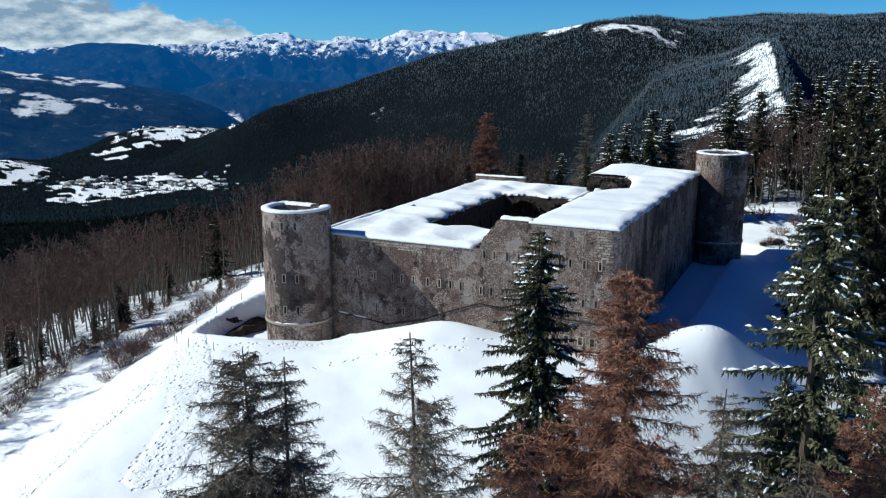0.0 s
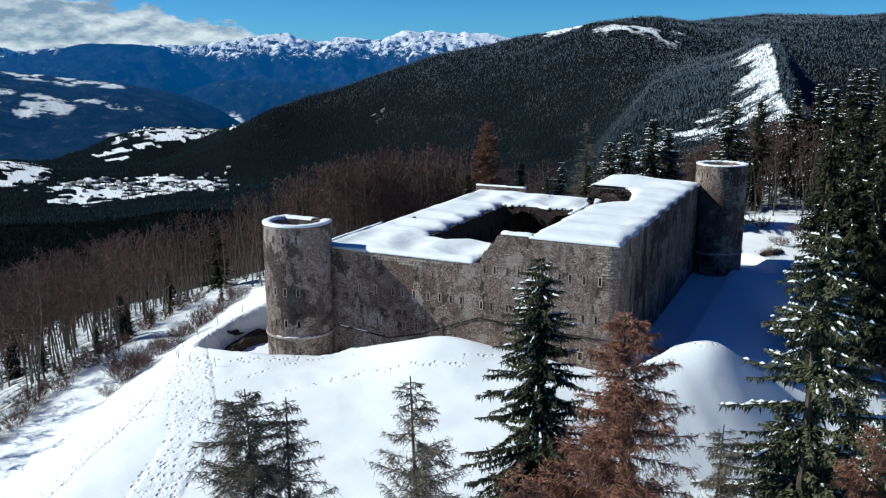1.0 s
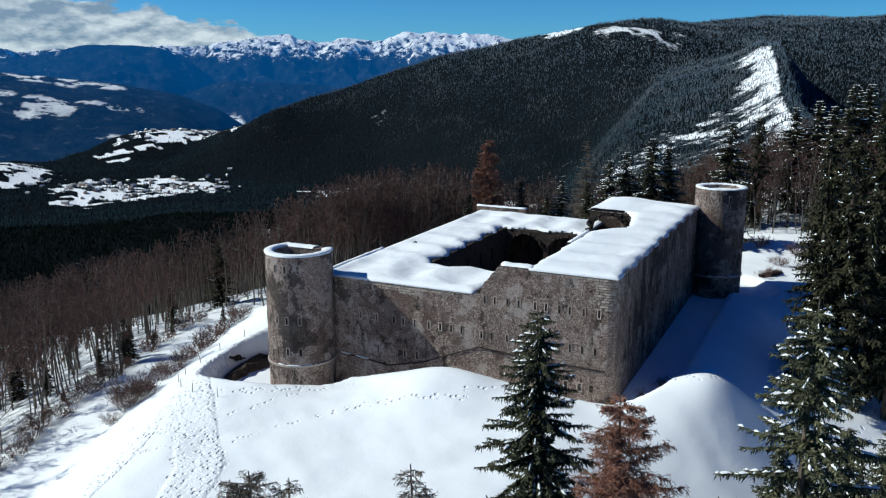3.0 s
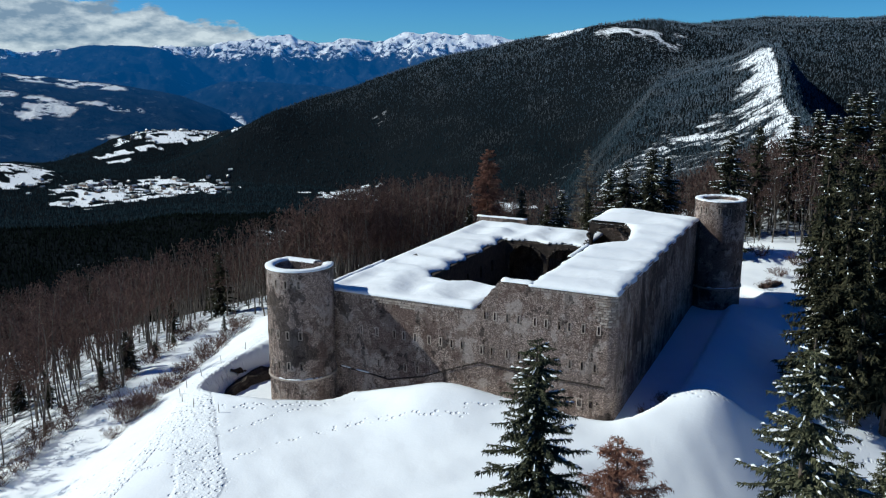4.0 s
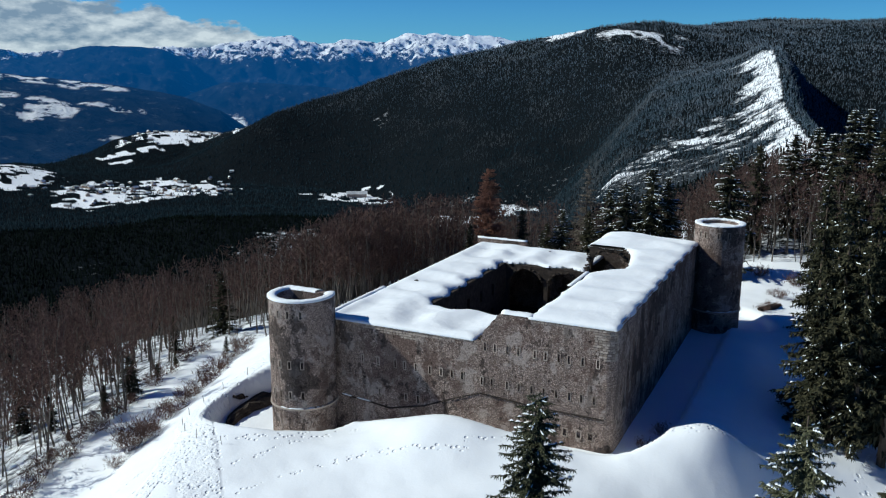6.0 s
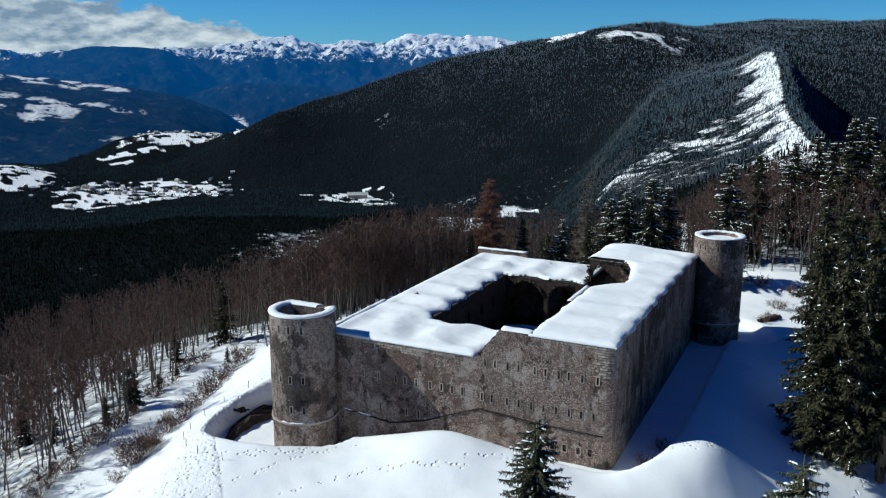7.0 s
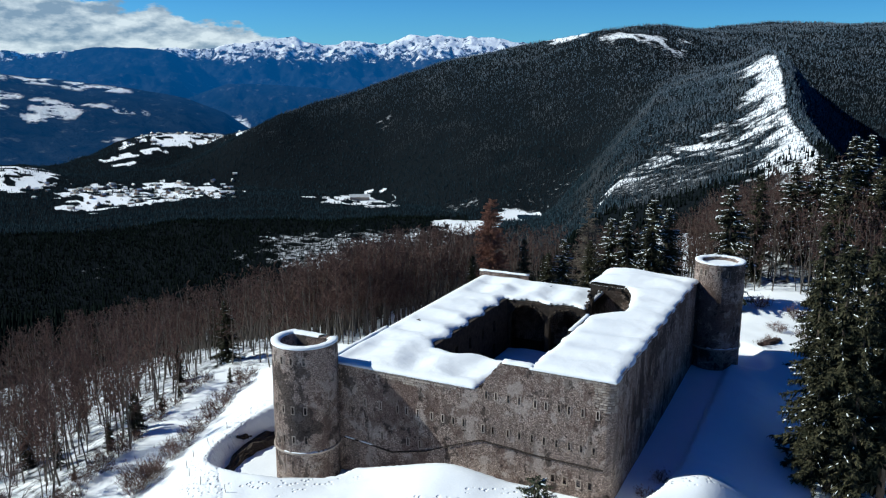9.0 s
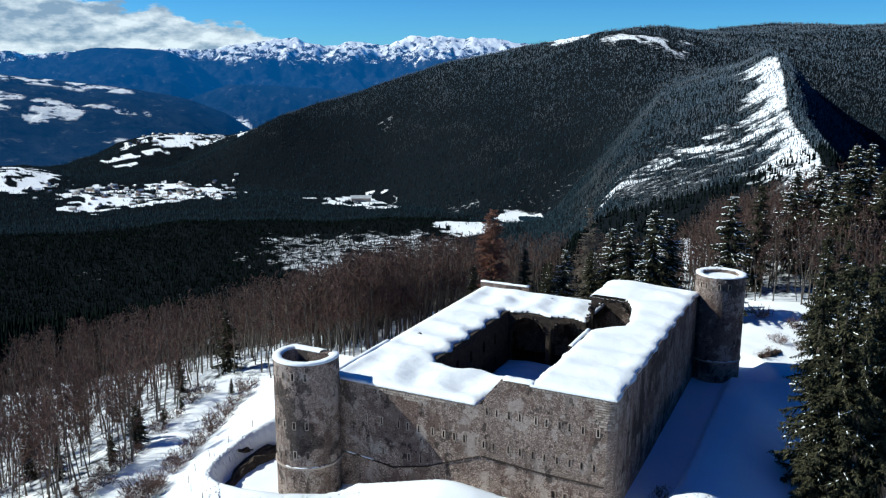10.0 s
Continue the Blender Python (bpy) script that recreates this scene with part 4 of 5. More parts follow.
def lay_course(x0, x1, z, seed, parent):
    """One course of blocks along the front, turning round the corner where x passes -0.9."""
    g = np.random.default_rng(seed)
    u = x0 + g.uniform(0, 0.3)
    while u < x1:
        me = BLOCKS[int(g.integers(0, 4))]
        st = new("stone", me)
        st.parent = parent
        if u < -0.9:
            st.matrix_basis = Matrix.Translation((u, 0, z))
        else:
            t = (u + 0.9) / 0.9
            st.matrix_basis = Matrix.Translation((-0.9 + 0.9 * math.sin(t), 0.9 - 0.9 * math.cos(t), z)) @ pose(0, 0, 0, 0, 0, math.degrees(t))
        u += 0.385 + g.uniform(-0.02, 0.04)


for i in range(13):
    lay_course(-8.6 if i < 2 else max(-6.2 + 0.42 * i, -2.2), 0.45, 11.60 - 0.26 * i, 200 + i, wall_front)
for i in range(4):
    lay_course(-31.0 + 2.4 * i, (-14.8, -17.0, -20.6, -21.8)[i], 8.30 - 0.26 * i, 220 + i, wall_front)

# drifted snow and rubble in the courtyard
snow_sheet("court_snow", -24.8, -8.7, 2.0, 33.5, 1.4, "blue-shaded snow drifted over rubble in the courtyard", lambda x, y: np.minimum(np.minimum(x + 24.7, -8.8 - x), np.minimum(y - 2.1, 33.4 - y)),
           lambda x, y: 1.1 * bump2(x, y, -20, 26, 4, 6) + 0.3 * fbm(x, y, 2.4, 3, 1), 0.5)


def broken_edge(name, pts, size, seed):
    """Ragged stones along a broken vault edge."""
    g = np.random.default_rng(seed)
    bm = bmesh.new()
    for a, b in zip(pts, pts[1:]):
        a, b = Vector(a), Vector(b)
        n = max(1, int((b - a).length / (size * 0.7)))
        for k in range(n):
            p = a.lerp(b, (k + 0.5) / n) + Vector(g.normal(0, 0.10, 3))
            s = size * g.uniform(0.6, 1.3)
            m = Matrix.Translation(p) @ Euler(g.uniform(-0.5, 0.5, 3)).to_matrix().to_4x4()
            box(bm, -s / 2, s / 2, -s * 0.4, s * 0.4, -s * 0.3, s * 0.3, m)
    return tagged(part(name, bm, M_DARK, fort, "ragged broken stones"), kind="stuff")


def arc_points(x0, x1, y, spring, k=0.92):
    c, r = (x0 + x1) / 2, (x1 - x0) / 2
    return [(c - r * math.cos(t), y, spring + r * k * math.sin(t)) for t in np.linspace(0.1, math.pi - 0.1, 12)]


broken_edge("broken_edge", arc_points(-12.9, -7.6, 35.6, 8.95), 0.32, 41)
broken_edge("broken_edge", arc_points(-24.5, -19.1, 33.55, 5.45), 0.28, 42)
broken_edge("broken_edge", arc_points(-18.5, -13.5, 33.55, 5.65), 0.28, 43)
broken_edge("broken_edge", [(-8.6, 20.5, 11.5), (-7.0, 21.6, 11.5), (-5.4, 23.2, 11.5), (-5.2, 27.0, 11.5), (-6.6, 32.5, 11.5), (-7.8, 35.3, 11.5)], 0.4, 46)
broken_edge("broken_edge", [(-13.3, 34.0, 8.4), (-13.3, 35.6, 9.6), (-13.2, 36.2, 11.4)], 0.4, 44)
broken_edge("broken_edge", [(-14.6, 0.5, 8.5), (-13.6, 0.5, 9.6), (-12.9, 0.5, 10.4), (-12.1, 0.5, 11.7)], 0.3, 45)


# ---- trees ----
rng = np.random.default_rng(7)


def cone_forest(name, label, xs, ys, hs, material, sides=4, seed=1, tiers=2):
    """Many small conifers as one mesh of one or two stacked cones each, with ragged skirts."""
    g = np.random.default_rng(seed)
    n = len(xs)
    zs = terrain(xs, ys)
    V, F, base = [], [], 0
    spin = g.uniform(0, 6.28, n)
    wid = hs * g.uniform(0.15, 0.23, n)
    for t in range(tiers):
        lo, hi = 0.02 + 0.42 * t, (0.68 if tiers > 1 else 1.0, 1.0)[t]
        w = wid * (1.0 - 0.42 * t)
        ring = []
        for k in range(sides):
            a = spin + k * math.tau / sides + t
            rr = w * g.uniform(0.6, 1.2, n)
            ring.append(np.stack([xs + rr * np.cos(a), ys + rr * np.sin(a), zs + hs * (lo + g.uniform(-0.05, 0.06, n))], -1))
        tip = np.stack([xs + 0.02 * hs * g.normal(size=n), ys + 0.02 * hs * g.normal(size=n), zs + hs * hi], -1)
        V.append(np.stack(ring + [tip], 1).reshape(-1, 3))
        off = base + np.arange(n)[:, None] * (sides + 1)
        for k in range(sides):
            F.append(np.concatenate([off + k, off + (k + 1) % sides, off + sides], 1))
        base += n * (sides + 1)
    ob = mesh_np(name, np.concatenate(V), np.concatenate(F), material)
    return tagged(ob, label, "trees", kind="stuff")


def scatter(n, a0, a1, r0, r1, keep):
    a = rng.uniform(a0, a1, n)
    r = np.sqrt(rng.uniform(r0 ** 2, r1 ** 2, n))
    x, y = from_polar(a, r)
    k = keep(x, y, a, r) > rng.uniform(0, 1, n)
    return x[k], y[k], r[k]


def unit(v):
    return v / np.maximum(np.linalg.norm(v, axis=-1, keepdims=True), 1e-9)


def blades(o, d, length, width, g, face=None):
    """Pointed leaves or sprays: from points o along d."""
    o, d = np.asarray(o, float), unit(np.asarray(d, float))
    n = len(o)
    f = unit(g.normal(size=(n, 3))) if face is None else face
    side = unit(np.cross(d, f)) * (np.broadcast_to(width, n)[:, None] / 2)
    le = np.broadcast_to(length, n)[:, None]
    mid = o + d * le * 0.45
    return np.stack([o, mid + side, o + d * le, mid - side], 1)


def spikes(o, d, length, width, g):
    """Thin twigs: one tapering triangle each."""
    o, d = np.asarray(o, float), unit(np.asarray(d, float))
    n = len(o)
    side = unit(np.cross(d, unit(g.normal(size=(n, 3))))) * (np.broadcast_to(width, n)[:, None] / 2)
    return np.stack([o + side, o - side, o + d * np.broadcast_to(length, n)[:, None]], 1)


def crown_mesh(name, pieces):
    """One mesh of many separate blades (four corners) and spikes (three)."""
    V, T, base = [], [], 0
    for k, pat in ((4, [[0, 1, 2], [0, 2, 3]]), (3, [[0, 1, 2]])):
        q = [p for p in pieces if p.shape[1] == k]
        if not q:
            continue
        q = np.concatenate(q)
        off = base + np.arange(len(q), dtype=np.int32)[:, None] * k
        T += [off + np.array(p, np.int32) for p in pat]
        V.append(q.reshape(-1, 3))
        base += len(q) * k
    v, f = np.concatenate(V).astype(np.float32), np.concatenate(T)
    me = bpy.data.meshes.new(name)
    me.vertices.add(len(v))
    me.vertices.foreach_set("co", v.ravel())
    me.loops.add(f.size)
    me.loops.foreach_set("vertex_index", f.ravel())
    me.polygons.add(len(f))
    me.polygons.foreach_set("loop_start", np.arange(len(f), dtype=np.int32) * 3)
    me.update(calc_edges=True)
    return me


def snow_lumps(name, at, along, length, width, g):
    """Lumps of snow lying along boughs: low domes of seven corners."""
    n = len(at)
    al = unit(along * np.array([1, 1, 0.7]))
    si = unit(np.cross(al, np.array([0, 0, 1.0])))
    V = []
    for k in range(6):
        t = k * math.tau / 6
        j = g.uniform(0.7, 1.25, n)
        V.append(at + al * (math.cos(t) * length * 0.5 * j)[:, None] + si * (math.sin(t) * width * 0.5 * j)[:, None] + np.array([0, 0, -0.02]))
    V.append(at + np.array([0, 0, 1.0]) * (0.35 * width + 0.05)[:, None])
    pts = np.stack(V, 1).reshape(-1, 3)
    off = np.arange(n)[:, None] * 7
    F = np.concatenate([np.concatenate([off + k, off + (k + 1) % 6, off + 6], 1) for k in range(6)])
    return mesh_np(name, pts, F, M_SNOW, smooth=True)


def trunk_mesh(height, radius, g, bend=0.15, sides=8, rings=9):
    bm = bmesh.new()
    zs = np.linspace(-0.6, height, rings)
    ph = g.uniform(0, 6.28)
    tube(bm, [(bend * math.sin(z * 0.21 + ph) * z / height, bend * math.cos(z * 0.17 + ph) * z / height, z) for z in zs], [max(0.02, radius * (1.08 - z / height)) for z in zs], sides)
    return bm


def boughs(height, low, radius, count, g, droop, power=0.62, whorl=0.5):
    """Branch roots, headings, lengths and drops of a conifer."""
    z = height * (low + (0.985 - low) * g.uniform(0, 1, count) ** 0.72)
    z = np.round(z / whorl) * whorl + g.normal(0, 0.07, count)
    z = np.clip(z, height * low, height * 0.99)
    k = 1 - z / height
    length = radius * np.minimum(1, (k / (1 - low) * 1.02)) ** power * (0.45 + 0.67 * g.uniform(0, 1, count) ** 0.6) + 0.18
    az = g.uniform(0, math.tau, count)
    drop = droop * (0.35 + 0.9 * k) * g.uniform(0.6, 1.3, count)
    return z, az, length, drop


def spruce(name, height, radius, label, seed, low=0.08, fine=1.0, snow=0.5, count=170, group="", power=0.62, laden=False, needles=None):
    """A Norway spruce: drooping boughs set with hanging sprays, snow on some."""
    g = np.random.default_rng(seed)
    t = thing(name, label, "tree", group=group)
    part("trunk", trunk_mesh(height, 0.014 * height + 0.03, g), M_BARK, t)
    z, az, ln, dr = boughs(height, low, radius, count, g, 0.42, power)
    quads, lumps, heads, sizes = [], [], [], []
    for i in range(count):
        n = max(5, int((0.3 + ln[i]) * 10.0 * fine))
        s = (np.arange(n) + g.uniform(0.2, 0.9, n)) / n
        rad = np.array([math.cos(az[i]), math.sin(az[i]), 0])
        per = np.array([-rad[1], rad[0], 0])
        zz = 0.12 * s - dr[i] * s ** 1.4 + 0.20 * dr[i] * s ** 4
        p = np.outer(ln[i] * s, rad) + np.outer(ln[i] * zz, (0, 0, 1)) + np.array([0, 0, z[i]])
        taper = (1.05 - 0.55 * s)
        size = (0.25 + 0.085 * ln[i]) * taper / fine ** 0.75
        flat = unit(np.array([0, 0, 1.0]) + g.normal(0, 0.45, (n, 3)))
        for sign in (-1, 1):
            d = 0.7 * sign * per + 0.5 * rad + np.array([0, 0, -0.42]) + g.normal(0, 0.3, (n, 3))
            quads.append(blades(p, d, size * g.uniform(0.6, 1.3, n), size * 0.36, g, face=flat))
        d = 0.2 * rad + np.array([0, 0, -1.0]) + g.normal(0, 0.3, (n, 3))
        quads.append(blades(p, d, size * g.uniform(0.7, 1.9, n), size * 0.30, g))
        d = rad + np.array([0, 0, -dr[i] * 0.6]) + g.normal(0, 0.25, (n, 3))
        quads.append(spikes(p, d, size * 1.1, size * 0.34, g))
        d = g.normal(0, 0.7, (n, 3)) + 0.3 * rad + np.array([0, 0, -0.3])
        quads.append(spikes(p, d, size * g.uniform(0.4, 0.9, n), size * 0.3, g))
        if ln[i] > 0.35 and g.uniform() < snow:
            for _ in range(3 + int(3 * g.uniform()) + 2 * laden):
                j = g.integers(n // 3, n)
                lumps.append(p[j] + np.array([0, 0, 0.06]))
                heads.append(rad + np.array([0, 0, -dr[i]]))
                sizes.append(min(0.24, 0.09 + 0.045 * ln[i]) * g.uniform(0.3, 1.2) * (1.35 if laden else 1.0))
    mesh_part("crown", crown_mesh("crown", quads), needles or M_SPRUCE, t)
    if lumps:
        sz = np.array(sizes)
        lump = snow_lumps("bough_snow", np.array(lumps), np.array(heads), sz * g.uniform(1.0, 2.8, len(sz)), sz * g.uniform(0.35, 0.75, len(sz)), g)
        lump.parent = t
        tagged(lump, "snow lying on the boughs", kind="stuff")
    return t


def larch(name, height, radius, label, seed, material, low=0.1, count=150, fur=1.0, thick=0.035, power=0.66):
    """A winter larch: thin spreading boughs fringed with hanging twigs."""
    g = np.random.default_rng(seed)
    t = thing(name, label, "tree")
    part("trunk", trunk_mesh(height, 0.011 * height + 0.02, g), M_BARK, t)
    z, az, ln, dr = boughs(height, low, radius, count, g, 0.20, power, 0.22)
    quads = []
    for i in range(count):
        rad = np.array([math.cos(az[i]), math.sin(az[i]), 0])
        per = np.array([-rad[1], rad[0], 0])
        s = np.linspace(0, 1, 7)
        zz = 0.10 * s - dr[i] * s ** 1.2 + 0.55 * dr[i] * s ** 3
        p = np.outer(ln[i] * s, rad) + np.outer(ln[i] * zz, (0, 0, 1)) + np.array([0, 0, z[i]]) + np.outer(np.sin(s * 3 + i) * 0.06 * ln[i], per)
        seg = p[1:] - p[:-1]
        w = 0.012 + 0.028 * (1 - s[:-1]) * min(1.0, ln[i])
        for _ in range(2):
            quads.append(blades(p[:-1] - seg * 0.15, seg, np.linalg.norm(seg, axis=1) * 1.4, w * 2, g))
        n = max(8, int((0.35 + ln[i]) * 20 * fur))
        ss = g.uniform(0.08, 1, n)
        q = np.stack([np.interp(ss, s, p[:, k]) for k in range(3)], -1)
        d = 0.55 * rad + np.outer(g.choice([-1, 1], n) * g.uniform(0.2, 0.9, n), per) + np.stack([np.zeros(n), np.zeros(n), g.uniform(-0.9, 0.25, n)], -1)
        size = (0.16 + 0.17 * ln[i]) * (1.1 - 0.6 * ss) * g.uniform(0.6, 1.4, n)
        quads.append(spikes(q, d, size, thick * g.uniform(0.6, 1.5, n), g))
        # the finest twigs, off the side shoots
        m = n * 2
        k = g.integers(0, n, m)
        base = q[k] + unit(d)[k] * (size[k] * g.uniform(0.3, 1, m))[:, None]
        quads.append(spikes(base, unit(d)[k] * 0.5 + g.normal(0, 0.6, (m, 3)) + np.array([0, 0, -0.35]), size[k] * 0.6, thick * 0.9, g))
    mesh_part("crown", crown_mesh("crown", quads), material, t)
    return t


def bare_quads(height, g, spread=0.25, limbs=17, twigs=10, wide=0.06):
    """Limbs and twigs of a slender leafless forest tree."""
    out = []
    for i in range(limbs):
        z0 = height * (0.30 + 0.65 * g.uniform(0, 1))
        a = g.uniform(0, math.tau)
        ln = height * spread * g.uniform(0.5, 1.1) * (1.2 - 0.8 * z0 / height)
        rad = np.array([math.cos(a), math.sin(a), 0])
        s = np.linspace(0, 1, 3)
        p = np.outer(ln * s * 0.8, rad) + np.outer(ln * (0.5 * s + 0.45 * s ** 2), (0, 0, 1)) + np.array([0, 0, z0])
        seg = p[1:] - p[:-1]
        out.append(spikes(p[:-1], seg, np.linalg.norm(seg, axis=1) * 1.25, 0.09 - 0.05 * s[:-1], g))
        n = twigs
        ss = g.uniform(0.15, 1, n)
        q = np.stack([np.interp(ss, s, p[:, k]) for k in range(3)], -1)
        d = rad * 0.4 + g.normal(0, 0.6, (n, 3)) + np.array([0, 0, 0.6])
        le = ln * g.uniform(0.25, 0.6, n)
        out.append(spikes(q, d, le, wide, g))
        k = np.repeat(np.arange(n), 2)
        base = q[k] + unit(d)[k] * (le[k] * g.uniform(0.2, 0.9, 2 * n))[:, None]
        out.append(spikes(base, unit(d)[k] + g.normal(0, 0.7, (2 * n, 3)), le[k] * 0.65, wide, g))
    return out


def bare_tree(seed, height, label, group, rings=9, **how):
    g = np.random.default_rng(seed)
    t = thing("beech_tree", label, "tree", group=group)
    part("trunk", trunk_mesh(height * 0.97, 0.0085 * height, g, 1.1, 4, rings), M_BEECH, t)
    mesh_part("crown", crown_mesh("crown", bare_quads(height, g, **how)), M_TWIG, t)
    return t


# the wide forests
def heights(x, y, low, high):
    """Tree heights: small where the wood is thin, uneven everywhere."""
    h = low + (high - low) * rng.uniform(0, 1, len(x)) ** 1.6
    return h * (0.55 + 0.45 * sstep(woodland(x, y, False), 0.25, 0.7))


x, y, r = scatter(128000, -31, 31, 1380, 2700, lambda x, y, a, r: woodland(x, y) * np.where((r > 2420) & (a > -11) & (a < 15), 0, 1))
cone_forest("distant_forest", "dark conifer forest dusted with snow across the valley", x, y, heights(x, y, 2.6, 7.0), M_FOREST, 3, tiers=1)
x, y, r = scatter(50000, -31, 31, 760, 1390, lambda x, y, a, r: woodland(x, y))
h, foot_hill = heights(x, y, 3.0, 7.6), polar(x, y)[0] > 1.5
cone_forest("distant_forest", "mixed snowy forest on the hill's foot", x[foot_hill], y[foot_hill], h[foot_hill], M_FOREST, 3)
# the darker needles here carry the valley's shadow
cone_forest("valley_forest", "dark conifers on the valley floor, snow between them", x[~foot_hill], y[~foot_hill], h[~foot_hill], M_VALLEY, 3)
x, y, r = scatter(17000, -31, 31, 300, 780, lambda x, y, a, r: 0.9 * woodland(x, y) * np.where(a > 9, 0.45, 1))
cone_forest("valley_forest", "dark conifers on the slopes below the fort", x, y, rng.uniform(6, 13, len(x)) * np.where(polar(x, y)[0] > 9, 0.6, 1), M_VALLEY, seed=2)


def ground(x, y):
    return float(terrain(np.array([float(x)]), np.array([float(y)]))[0])


def stand(t, x, y, turn=0.0, scale=1.0):
    t.matrix_basis = Matrix.Translation((x, y, ground(x, y))) @ pose(0, 0, 0, 0, 0, turn) @ Matrix.Diagonal((scale, scale, scale, 1))
    return t


def plant(t, x, y, top, height, turn):
    """A copy of a tree of the given template height, its tip at the height top."""
    z = ground(x, y)
    s = (top - z) / height
    c = copy_thing(t, Matrix.Identity(4))
    c.matrix_basis = Matrix.Translation((x, y, z)) @ pose(0, 0, 0, 0, 0, turn) @ Matrix.Diagonal((s, s, s, 1))
    return c


# foreground trees on the southern slope
stand(spruce("spruce_tree", 20.1, 4.9, "tall dark green spruce before the fort, specks of snow on it", 11, 0.10, 1.25, 0.45, 280, power=0.52), 3.6, -32.6)
stand(spruce("spruce_tree", 25.6, 6.0, "big open spruce carrying lumps of snow on its boughs", 12, 0.05, 1.3, 0.7, 260), 18.4, -41.0, 40)
stand(spruce("spruce_tree", 20.5, 5.2, "ragged spruce with snowy boughs on the steep slope", 21, 0.05, 0.8, 0.6, 170), 24.6, -40.5, 80)
stand(spruce("spruce_tree", 13.0, 3.8, "young spruce among the larger ones on the slope", 24, 0.05, 0.7, 0.5, 110), 22.0, -30.5, 150)
stand(larch("larch_tree", 24.4, 5.4, "rust-brown larch with withered needles on every twig", 13, M_RUST, 0.12, 310, 2.2, 0.033, 0.58), 12.5, -48.9)
stand(larch("larch_tree", 23.2, 4.8, "slender bare grey larch with drooping fringed boughs", 14, M_LARCH, 0.12, 190, 1.6, 0.027), 6.6, -53.9)
stand(larch("larch_tree", 22.2, 5.6, "thick grey-brown bare larch with fine upswept twigs", 15, M_LARCH, 0.12, 290, 1.6, 0.027, 0.56), 0.3, -55.0)
stand(larch("larch_tree", 21.6, 4.6, "thin grey bare larch crowding its neighbour", 16, M_LARCH, 0.15, 200, 1.5, 0.027), 1.3, -54.2)
stand(larch("larch_tree", 18.4, 4.8, "small bare larch with dark twigs", 17, M_LARCH, 0.2, 140, 1.55, 0.029), 3.2, -55.6)
stand(larch("larch_tree", 17.8, 4.4, "bare larch with dark drooping twigs beside the rusty one", 18, M_LARCH, 0.2, 130, 1.55, 0.029), 15.4, -44.0)
stand(larch("larch_tree", 19.5, 4.6, "smaller rusty larch flecked with snow", 19, M_RUST, 0.2, 170, 1.4, 0.042), 9.6, -51.8)
stand(larch("larch_tree", 17.0, 3.6, "young bare larch low on the open slope", 20, M_LARCH, 0.2, 110, 1.55, 0.029), -5.0, -59.5)
stand(larch("larch_tree", 19.6, 4.2, "rusty larch with thin boughs under the big spruce", 22, M_RUST, 0.15, 170, 1.6, 0.034), 20.6, -45.2)
stand(larch("larch_tree", 18.6, 4.0, "grey bare larch beside the big spruce", 25, M_LARCH, 0.15, 150, 1.6, 0.027), 18.6, -49.0)

stand(spruce("spruce_tree", 14.5, 4.4, "dense young spruce on the slope below the fort", 26, 0.03, 0.62, 0.5, 140), 25.5, -25.0, 200)
stand(spruce("spruce_tree", 11.5, 3.6, "small spruce with snow on its lower boughs", 29, 0.03, 0.62, 0.6, 110), 16.6, -22.0, 20)
stand(spruce("spruce_tree", 11.8, 3.8, "dense small spruce under the tall group", 38, 0.03, 0.62, 0.5, 110), 20.5, -19.0, 120)
stand(spruce("spruce_tree", 11.5, 3.8, "snow-flecked small spruce on the slope", 39, 0.03, 0.62, 0.6, 110), 25.5, -17.0, 220)
stand(spruce("spruce_tree", 9.0, 3.2, "young spruce at the foot of the tall group", 47, 0.03, 0.62, 0.5, 100), 24.0, -6.0, 60)

# spruces round the fort
SPRUCES = [spruce("spruce_tree", 22.0, r, ("dark green spruce at the wood's edge, little snow on it", "spruce at the wood's edge, its boughs laden with snow", "slender dark spruce at the edge of the wood")[i], 30 + i, 0.03, 0.5, s, 150, "spruces round the fort", laden=s > 0.8, needles=M_SHADESPRUCE) for i, (r, s) in enumerate(((3.7, 0.32), (4.2, 0.81), (3.1, 0.25)))]
